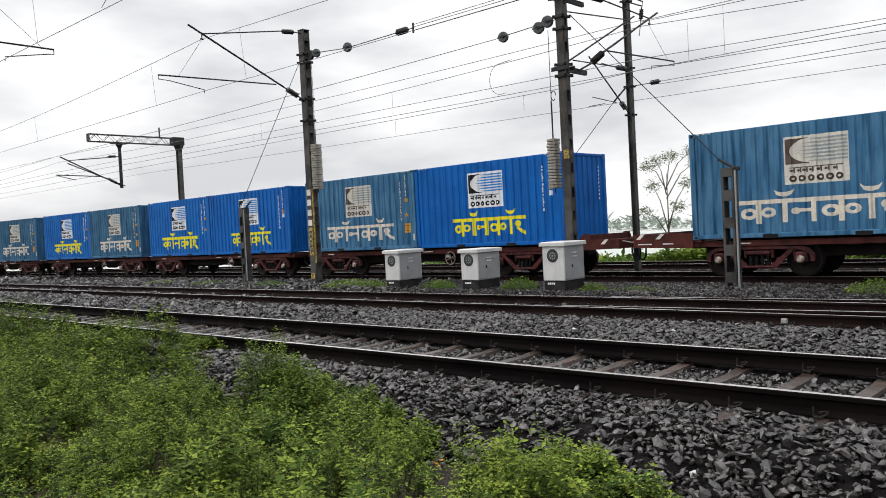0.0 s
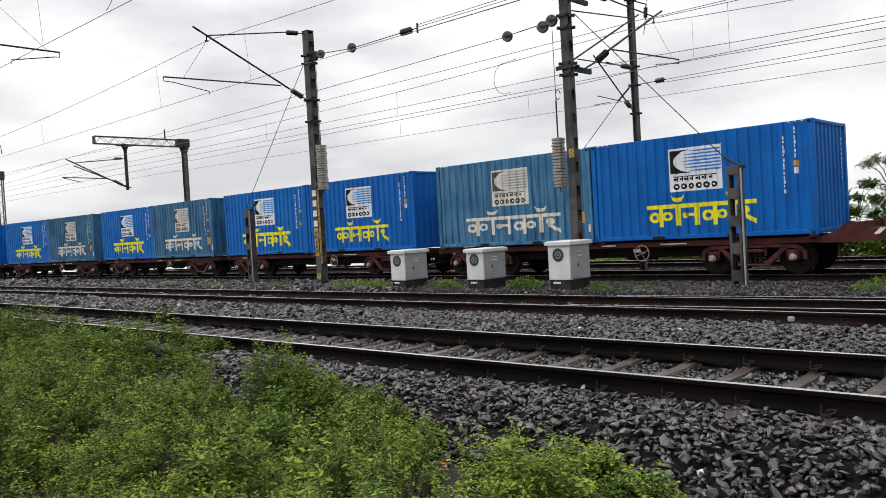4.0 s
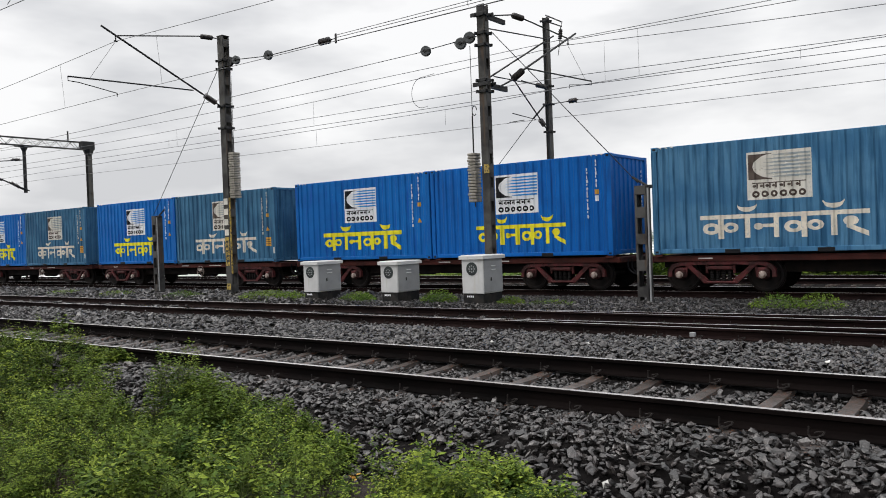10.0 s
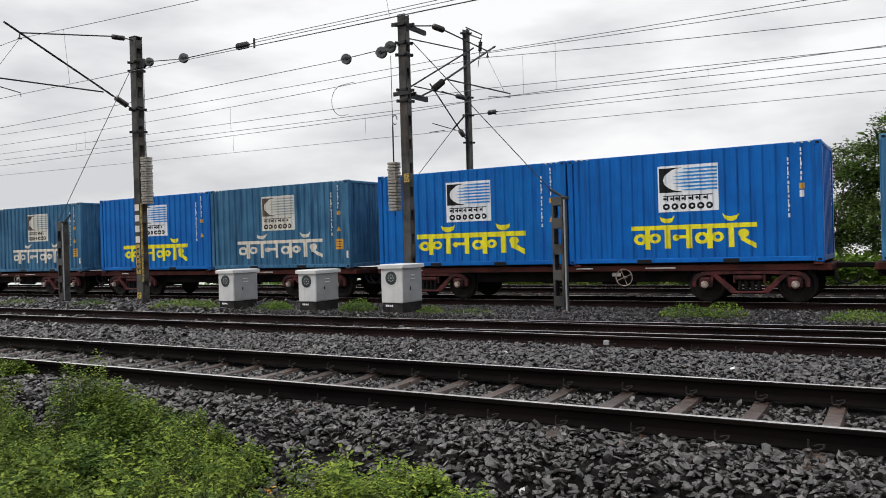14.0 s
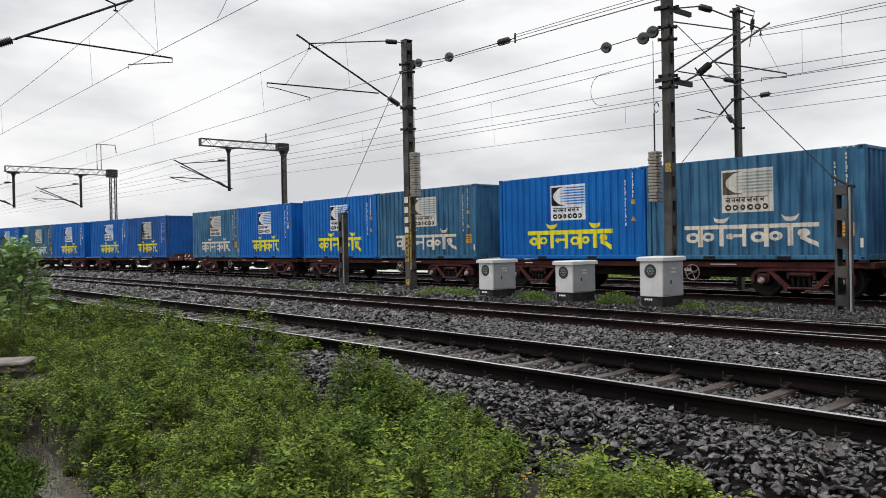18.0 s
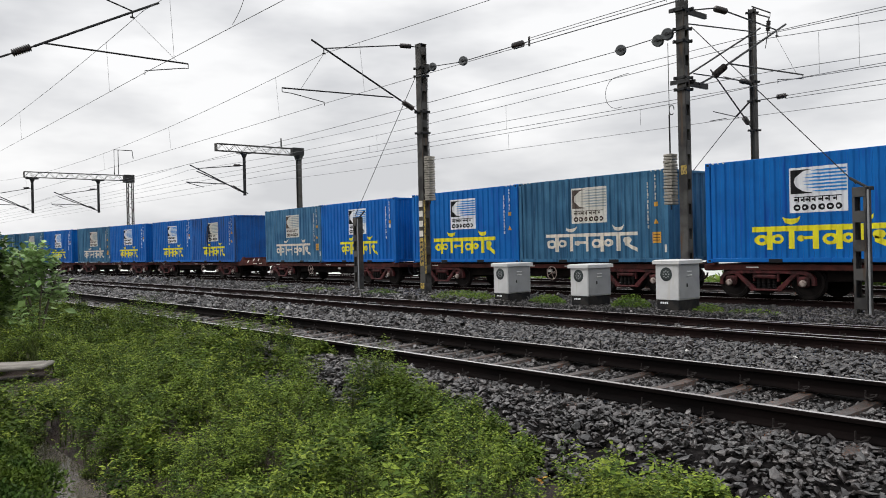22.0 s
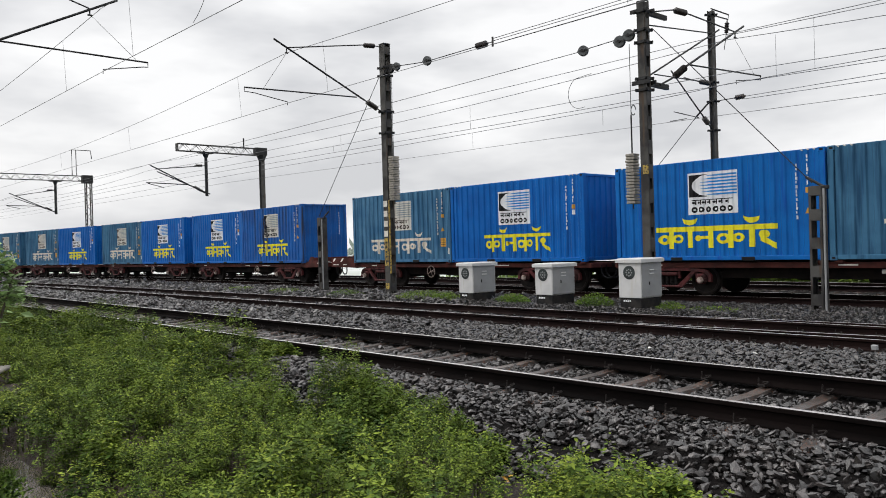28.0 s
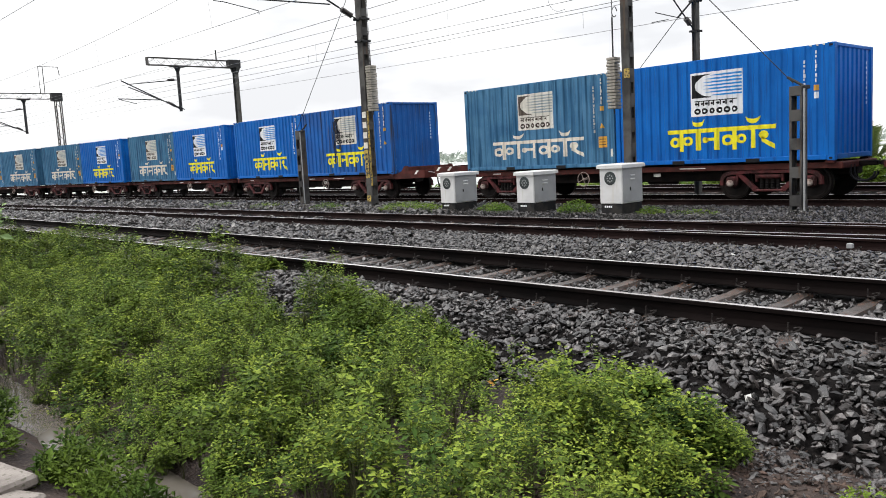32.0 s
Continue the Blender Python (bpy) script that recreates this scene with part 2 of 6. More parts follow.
M_TEAL_DARK = material("container_dull_teal", (0.050, 0.148, 0.255), (0.034, 0.112, 0.205), rough=0.55, scale=1.2, fine=30, bump=0.06, third=(0.018, 0.066, 0.132), cut=(0.48, 0.66), streak=0.07, random_by="object", spread=0.08)
M_NAVY = material("container_dark_blue", (0.012, 0.105, 0.37), (0.014, 0.08, 0.28), rough=0.5, scale=1.2, fine=30, bump=0.06, third=(0.03, 0.04, 0.07), streak=0.05, random_by="object", spread=0.06)
M_LETTERYELLOW = material("yellow_marking", (0.74, 0.67, 0.025), (0.66, 0.59, 0.03), rough=0.5, scale=4, bump=0)
M_LETTERPALE = material("worn_pale_marking", (0.68, 0.62, 0.52), (0.55, 0.51, 0.44), rough=0.6, scale=4, fine=20, bump=0, third=(0.44, 0.45, 0.44))
M_PANELWHITE = material("white_panel_paint", (0.74, 0.75, 0.77), (0.66, 0.67, 0.70), rough=0.5, scale=3, bump=0)
M_PANELWORN = material("worn_panel_paint", (0.62, 0.60, 0.55), (0.52, 0.50, 0.45), rough=0.6, scale=3, fine=18, bump=0, third=(0.34, 0.32, 0.29), cut=(0.60, 0.70))
M_INKBLACK = material("black_marking", (0.012, 0.012, 0.014), rough=0.5, bump=0)
M_INKBROWN = material("faded_black_marking", (0.06, 0.042, 0.036), (0.10, 0.08, 0.07), rough=0.6, bump=0)
M_STAIN = material("dark_run_stain", (0.016, 0.020, 0.034), (0.035, 0.030, 0.032), rough=0.75, scale=6, fine=30, bump=0.05, third=(0.02, 0.06, 0.16), cut=(0.54, 0.62), streak=0.2)
M_INKBLUE = material("blue_stripe_marking", (0.02, 0.20, 0.56), (0.05, 0.26, 0.60), rough=0.5, bump=0)
M_INKFADED = material("faded_stripe_marking", (0.24, 0.29, 0.32), (0.36, 0.37, 0.35), rough=0.6, bump=0)
M_ORANGE = material("orange_sticker", (0.60, 0.31, 0.05), (0.46, 0.24, 0.05), rough=0.5, bump=0)
M_WAGON = material("wagon_red_oxide", (0.078, 0.021, 0.017), (0.040, 0.013, 0.011), rough=0.7, scale=2.5, fine=30, bump=0.25, third=(0.03, 0.022, 0.02), random_by="object", spread=0.2)
M_WAGONDARK = material("wagon_underframe_grime", (0.014, 0.010, 0.009), (0.008, 0.007, 0.007), rough=0.8, scale=3, fine=30, bump=0.3)
M_BOGIE = material("bogie_cast_steel", (0.085, 0.021, 0.022), (0.026, 0.010, 0.010), rough=0.55, scale=4, fine=30, bump=0.3, third=(0.07, 0.045, 0.042))
M_WHEEL = material("wheel_steel", (0.014, 0.011, 0.010), (0.008, 0.007, 0.007), rough=0.6, metal=0.1, scale=5)
M_CAP = material("bearing_cap", (0.36, 0.30, 0.27), (0.18, 0.13, 0.11), rough=0.55, scale=12)
M_STRIPEWHITE = material("white_stripe_paint", (0.68, 0.66, 0.62), rough=0.6, bump=0)
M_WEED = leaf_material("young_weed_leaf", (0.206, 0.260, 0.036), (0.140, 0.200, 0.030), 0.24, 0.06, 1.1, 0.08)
# Older leaves are deeper green; shade inside the weeds is added to it.
M_WEEDDEEP = leaf_material("old_shaded_weed_leaf", (0.086, 0.130, 0.018), (0.034, 0.066, 0.012), 0.42, 0.03, 1.6, 0.08)
M_BUD = material("pale_yellow_bud", (0.36, 0.40, 0.12), (0.28, 0.34, 0.09), rough=0.7, bump=0)
M_SAPLING = leaf_material("sapling_leaf", (0.30, 0.42, 0.17), (0.13, 0.23, 0.06), 0.5, 0.2, 1.8, 0.5)
M_WEEDFAR = leaf_material("weed_leaf_far", (0.15, 0.22, 0.03), (0.07, 0.13, 0.022), 0.45)
M_SHRUB = leaf_material("shrub_leaf", (0.135, 0.21, 0.05), (0.045, 0.09, 0.025), 0.6, 0.15, 1.6, 0.4)
M_TREE = leaf_material("tree_leaf", (0.105, 0.155, 0.036), (0.048, 0.088, 0.020), 0.6)
M_PALMLEAF = leaf_material("palm_leaf", (0.14, 0.18, 0.06), (0.09, 0.13, 0.04), 0.35)
M_PALETREE = leaf_material("pale_tree_leaf", (0.20, 0.23, 0.13), (0.13, 0.17, 0.08), 0.4)
M_STEM = material("green_stem", (0.075, 0.10, 0.03), (0.06, 0.06, 0.03), rough=0.7, bump=0)
M_BARK = material("bark", (0.14, 0.125, 0.10), (0.08, 0.07, 0.055), rough=0.85, scale=5, fine=20, bump=0.6)
M_FIELD = material("far_green_field", (0.075, 0.095, 0.03), (0.05, 0.07, 0.025), rough=0.9, scale=0.15, fine=2.5, bump=0.6)


# ---- mesh helpers ----
class Geo:
    """Vertices and faces gathered for one mesh."""

    def __init__(self):
        self.v, self.f = [], []

    def add(self, verts, faces):
        k = len(self.v)
        self.v += [tuple(p) for p in verts]
        self.f += [tuple(i + k for i in q) for q in faces]
        return self

    def box(self, c, s, chamfer=0.0, turn=None):
        hx, hy, hz = s[0] / 2, s[1] / 2, s[2] / 2
        if chamfer <= 0:
            vs = [Vector((x, y, z)) for x in (-hx, hx) for y in (-hy, hy) for z in (-hz, hz)]
            fs = [(0, 1, 3, 2), (4, 6, 7, 5), (0, 4, 5, 1), (2, 3, 7, 6), (0, 2, 6, 4), (1, 5, 7, 3)]
        else:
            k = min(chamfer, hx * 0.9, hy * 0.9, hz * 0.9)
            vs, ids = [], {}
            for sx in (-1, 1):
                for sy in (-1, 1):
                    for sz in (-1, 1):
                        for ax in range(3):
                            d = [hx, hy, hz]
                            e = [d[i] - (0 if i == ax else k) for i in range(3)]
                            ids[sx, sy, sz, ax] = len(vs)
                            vs.append(Vector((sx * e[0], sy * e[1], sz * e[2])))
            fs = []
            for ax in range(3):
                o = [i for i in range(3) if i != ax]
                for sg in (-1, 1):
                    q = []
                    for a, b in ((-1, -1), (1, -1), (1, 1), (-1, 1)):
                        key = [0, 0, 0]
                        key[ax], key[o[0]], key[o[1]] = sg, a, b
                        q.append(ids[(*key, ax)])
                    fs.append(tuple(q))
                for a in (-1, 1):
                    for b in (-1, 1):
                        k0, k1 = [0, 0, 0], [0, 0, 0]
                        k0[o[0]] = k1[o[0]] = a
                        k0[o[1]] = k1[o[1]] = b
                        k0[ax], k1[ax] = -1, 1
                        fs.append((ids[(*k0, o[0])], ids[(*k1, o[0])], ids[(*k1, o[1])], ids[(*k0, o[1])]))
            for sx in (-1, 1):
                for sy in (-1, 1):
                    for sz in (-1, 1):
                        fs.append(tuple(ids[sx, sy, sz, ax] for ax in range(3)))
        if turn is not None:
            vs = [turn @ p for p in vs]
        c = Vector(c)
        return self.add([p + c for p in vs], fs)

    def tube(self, p, q, r, n=8, r2=None, caps=True):
        p, q = Vector(p), Vector(q)
        r2 = r if r2 is None else r2
        d = (q - p).normalized()
        u = d.orthogonal().normalized()
        w = d.cross(u)
        vs = []
        for c, rad in ((p, r), (q, r2)):
            vs += [c + (u * math.cos(a) + w * math.sin(a)) * rad for a in (2 * math.pi * i / n for i in range(n))]
        fs = [(i, (i + 1) % n, n + (i + 1) % n, n + i) for i in range(n)]
        if caps:
            fs += [tuple(range(n - 1, -1, -1)), tuple(range(n, 2 * n))]
        return self.add(vs, fs)

    def path(self, pts, r, n=6):
        """A tube along a line of points."""
        pts = [Vector(p) for p in pts]
        vs, fs = [], []
        for i, p in enumerate(pts):
            d = (pts[min(i + 1, len(pts) - 1)] - pts[max(i - 1, 0)]).normalized()
            u = d.cross(Vector((0.12, 0.21, 0.97)))
            u = u.normalized() if u.length > 1e-4 else Vector((1, 0, 0))
            w = d.cross(u)
            rad = r[i] if isinstance(r, (list, tuple)) else r
            vs += [p + (u * math.cos(a) + w * math.sin(a)) * rad for a in (2 * math.pi * k / n for k in range(n))]
        for i in range(len(pts) - 1):
            fs += [(i * n + k, i * n + (k + 1) % n, (i + 1) * n + (k + 1) % n, (i + 1) * n + k) for k in range(n)]
        fs += [tuple(range(n - 1, -1, -1)), tuple((len(pts) - 1) * n + k for k in range(n))]
        return self.add(vs, fs)

    def lathe(self, p, q, profile, n=12):
        """A turned form from p to q: profile rows of (share of the way, radius)."""
        p, q = Vector(p), Vector(q)
        d = (q - p).normalized()
        u = d.orthogonal().normalized()
        w = d.cross(u)
        vs, fs = [], []
        for s, rad in profile:
            c = p.lerp(q, s)
            vs += [c + (u * math.cos(a) + w * math.sin(a)) * rad for a in (2 * math.pi * k / n for k in range(n))]
        for i in range(len(profile) - 1):
            fs += [(i * n + k, i * n + (k + 1) % n, (i + 1) * n + (k + 1) % n, (i + 1) * n + k) for k in range(n)]
        fs += [tuple(range(n - 1, -1, -1)), tuple((len(profile) - 1) * n + k for k in range(n))]
        return self.add(vs, fs)

    def sweep(self, outline, x0, x1, close=True, axis="x"):
        """An outline in (y, z), or (x, z) for axis 'y', pushed along the axis."""
        n = len(outline)
        if axis == "x":
            vs = [(x, a, b) for x in (x0, x1) for a, b in outline]
        else:
            vs = [(a, x, b) for x in (x0, x1) for a, b in outline]
        fs = [(i, (i + 1) % n, n + (i + 1) % n, n + i) for i in range(n if close else n - 1)]
        if close:
            fs += [tuple(range(n)), tuple(range(2 * n - 1, n - 1, -1))]
        return self.add(vs, fs)

    def mesh(self, name, mat, smooth=False):
        me = bpy.data.meshes.new(name)
        me.from_pydata(self.v, [], self.f)
        if not isinstance(mat, (list, tuple)):
            mat = [mat]
        for m in mat:
            me.materials.append(m)
        bm = bmesh.new()
        bm.from_mesh(me)
        bmesh.ops.recalc_face_normals(bm, faces=bm.faces)
        bm.to_mesh(me)
        bm.free()
        if smooth:
            me.shade_smooth()
        me.update()
        return me


def part(name, geo, mat, parent, label="", smooth=False, at=None):
    ob = new(name, geo.mesh(name, mat, smooth) if isinstance(geo, Geo) else geo)
    ob.parent = parent
    if at is not None:
        ob.matrix_basis = at
    if label:
        tagged(ob, label)
    return ob


def thing(name, label, category, m=None, group="", kind=""):
    ob = new(name)
    ob.empty_display_size = 0.2
    if m is not None:
        ob.matrix_basis = m
    return tagged(ob, label, category, group, kind)


def soup(name, verts, faces, mat, smooth=False):
    """A mesh from arrays of vertices (n, 3) and equal-sided faces (m, k)."""
    verts, faces = np.asarray(verts, np.float32), np.asarray(faces, np.int32)
    k = faces.shape[1]
    me = bpy.data.meshes.new(name)
    me.vertices.add(len(verts))
    me.vertices.foreach_set("co", verts.ravel())
    me.loops.add(faces.size)
    me.loops.foreach_set("vertex_index", faces.ravel())
    me.polygons.add(len(faces))
    me.polygons.foreach_set("loop_start", np.arange(0, faces.size, k, dtype=np.int32))
    me.update(calc_edges=True)
    me.validate()
    me.materials.append(mat)
    if smooth:
        me.shade_smooth()
    else:
        me.shade_flat()
    return me


def clouds(x, y, scale, seed=0.0):
    """Soft noise from -1 to 1 over arrays of places."""
    return np.array([noise.noise(Vector((a * scale + seed, b * scale - seed, seed * 1.7))) for a, b in zip(np.ravel(x), np.ravel(y))]).reshape(np.shape(x))


# ---- ground, ballast and tracks ----
NEAR_TRACK, MID_TRACK, TRAIN_TRACK, FAR_TRACK = (7.18, 0.0), (13.30, -0.16), (20.57, -0.16), (26.5, -0.20)
SWAY = 0.3  # of the train's track, beyond the gantries
RAIL_HALF = 0.8725  # half of the distance between rail centres on broad gauge


def line_bend(x, out=0.0):
    """How far a line, straight beside the camera, has swung towards the camera's side out at the far left; out: a slight sway the other way before it."""
    x = np.asarray(x, float)
    return out / (1 + np.exp(np.clip((x + 36.0) / 2.5, -50, 50))) - 0.12 * 4.0 * np.log1p(np.exp(np.clip((-52.0 - x) / 4.0, -50, 50)))


def swing(x, out=0.0):
    """The bend's heading in degrees."""
    return math.degrees(math.atan(float(line_bend(x + 0.5, out) - line_bend(x - 0.5, out))))


def soil_height(x, y):
    """The earth beside the line: a bank at the camera, a ditch along the line, flat land beyond."""
    z = np.interp(y, (-60, -3, 0.9, 1.5, 1.88, 2.16, 2.5, 4.2, 6, 40, 90, 3000), (-0.6, -0.40, -0.42, -0.52, -0.80, -0.80, -0.56, -0.50, -0.62, -0.66, -0.8, -1.5))
    ditch = np.interp(x, (-16, -13, -3.9, -3.0), (0, 1, 1, 0))
    plain = np.interp(y, (0.9, 1.5, 2.5), (-0.42, -0.47, -0.54))
    inside = (y > 0.9) & (y < 2.5)
    return np.where(inside, plain + (z - plain) * ditch, z)


def ground_height(x, y):
    """The soil with its small bumps."""
    return soil_height(x, y) + 0.05 * clouds(x, y, 1.7, 3.1) + 0.025 * clouds(x, y, 6.0, 8.4)


def ground_sheet():
    xs = np.concatenate([[-3000, -1500, -700, -350, -200, -140, -100, -75, -55, -42], np.arange(-34, 3.01, 0.16), [4, 6, 9, 14, 25, 50, 110, 300, 900, 3000]])
    ys = np.concatenate([[-3000, -900, -300, -110, -45, -18, -8, -5], np.arange(-3, 6.01, 0.14), [7, 10, 16, 24, 30, 34, 40, 55, 90, 160, 350, 900, 3000]])
    gx, gy = np.meshgrid(xs, ys)
    gz = soil_height(gx, gy)
    near = (np.abs(gx + 15) < 19.5) & (np.abs(gy - 1.5) < 4.8)
    bumps = np.zeros_like(gz)
    bumps[near] = 0.05 * clouds(gx[near], gy[near], 1.7, 3.1) + 0.025 * clouds(gx[near], gy[near], 6.0, 8.4)
    gz = gz + bumps
    n, m = gz.shape
    i = np.arange(n * m).reshape(n, m)
    faces = np.stack([i[:-1, :-1], i[:-1, 1:], i[1:, 1:], i[1:, :-1]], -1).reshape(-1, 4)
    me = soup("ground", np.stack([gx, gy, gz], -1).reshape(-1, 3), faces, M_SOIL, True)
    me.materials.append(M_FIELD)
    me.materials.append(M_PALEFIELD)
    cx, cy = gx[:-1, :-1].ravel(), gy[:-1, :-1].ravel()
    # land beyond the line takes the colour paled for haze
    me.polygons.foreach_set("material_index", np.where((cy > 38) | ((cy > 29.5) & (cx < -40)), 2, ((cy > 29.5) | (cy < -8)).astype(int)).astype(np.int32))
    return tagged(new("ground", me), "dark wet soil with a shallow ditch and flooded fields paled for haze beyond", "ground", kind="structure")


def bed_height(y):
    return np.interp(y, (4.42, 5.40, 5.75, 6.15, 6.45, 7.9, 8.2, 9.1, 10.4, 11.6, 12.2, 14.6, 15.4, 18.3, 19.0, 22.2, 24.5, 28.4, 30.0),
                     (-0.62, -0.22, -0.185, -0.195, -0.232, -0.232, -0.165, -0.16, -0.22, -0.30, -0.36, -0.36, -0.21, -0.23, -0.36, -0.37, -0.40, -0.42, -0.75))


def ballast_bed():
    xs = np.concatenate([[-420, -250, -160, -110, -90, -78, -70, -64, -58, -53, -49], np.arange(-46, 3.01, 0.3), [5, 9, 20, 60, 160]])
    ys = np.concatenate([np.arange(4.1, 6.0, 0.1), np.arange(6, 16, 0.25), np.arange(16, 30.3, 0.6)])
    gx, gy = np.meshgrid(xs, ys)
    gz = bed_height(gy) + 0.03 * clouds(gx, gy, 0.8, 2.2) + 0.03 * clouds(gx, gy, 3.0, 7.7) - 0.02
    n, m = gz.shape
    i = np.arange(n * m).reshape(n, m)
    faces = np.stack([i[:-1, :-1], i[:-1, 1:], i[1:, 1:], i[1:, :-1]], -1).reshape(-1, 4)
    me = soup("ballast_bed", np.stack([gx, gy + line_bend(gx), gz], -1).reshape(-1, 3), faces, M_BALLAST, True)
    return tagged(new("ballast_bed", me), "bed of wet crushed basalt under the tracks, blackened for the shade between stones", "ballast", kind="structure")


SHARD_V = np.array([(x, y, z) for x in (-1, 1) for y in (-1, 1) for z in (-1, 1)], float)
SHARD_F = np.array([(0, 1, 3), (0, 3, 2), (4, 6, 7), (4, 7, 5), (0, 4, 5), (0, 5, 1), (2, 3, 7), (2, 7, 6), (0, 2, 6), (0, 6, 4), (1, 5, 7), (1, 7, 3)])


GOLD = (1 + 5 ** 0.5) / 2
ROCK_V = np.array([(a, b * GOLD, 0) for a in (-1, 1) for b in (-1, 1)] + [(0, a, b * GOLD) for a in (-1, 1) for b in (-1, 1)] + [(b * GOLD, 0, a) for a in (-1, 1) for b in (-1, 1)]) / (1 + GOLD ** 2) ** 0.5
ROCK_F = np.array([(i, j, k) if np.linalg.det(ROCK_V[[i, j, k]]) > 0 else (i, k, j) for i in range(12) for j in range(i + 1, 12) for k in range(j + 1, 12)
                   if max(np.linalg.norm(ROCK_V[i] - ROCK_V[j]), np.linalg.norm(ROCK_V[j] - ROCK_V[k]), np.linalg.norm(ROCK_V[i] - ROCK_V[k])) < 1.1])


def rock_shapes(rng, n, size):
    """n broken stones as arrays (n, 12, 3): uneven lumps with flat breaks cut across them."""
    p = ROCK_V[None] * rng.uniform(0.86, 1.22, (n, 12, 1)) + rng.normal(0, 0.07, (n, 12, 3))
    for _ in range(4):
        d = rng.normal(size=(n, 3))
        d /= np.linalg.norm(d, axis=1)[:, None]
        over = np.maximum(0, np.einsum("nvk,nk->nv", p, d) - rng.uniform(0.35, 0.75, n)[:, None])
        p = p - over[:, :, None] * d[:, None]
    p = p * np.stack([0.95 + 0.6 * rng.random(n), 0.62 + 0.4 * rng.random(n), 0.36 + 0.34 * rng.random(n)], -1)[:, None]
    return turned_about(rng, p, size)


def stone_shapes(rng, n, size):
    """n angular stones as arrays (n, 8, 3): crushed rock with flat breaks, each turned at random."""
    p = SHARD_V[None] * (0.82 + rng.uniform(-0.50, 0.26, (n, 8, 3)))
    p = p * np.stack([0.75 + 0.8 * rng.random(n), 0.45 + 0.45 * rng.random(n), 0.20 + 0.26 * rng.random(n)], -1)[:, None]
    return turned_about(rng, p, size)


def turned_about(rng, p, size):
    """The shapes turned at random, lying rather than standing, and scaled."""
    n = len(p)
    q = rng.normal(size=(n, 4)) * np.array([1.3, 0.33, 0.33, 1.6])
    q /= np.linalg.norm(q, axis=1)[:, None]
    w, x, y, z = q.T
    rot = np.stack([1 - 2 * (y * y + z * z), 2 * (x * y - z * w), 2 * (x * z + y * w), 2 * (x * y + z * w), 1 - 2 * (x * x + z * z),
                    2 * (y * z - x * w), 2 * (x * z - y * w), 2 * (y * z + x * w), 1 - 2 * (x * x + y * y)], -1).reshape(n, 3, 3)
    return np.einsum("nij,nkj->nki", rot, p) * np.asarray(size).reshape(-1, 1, 1)


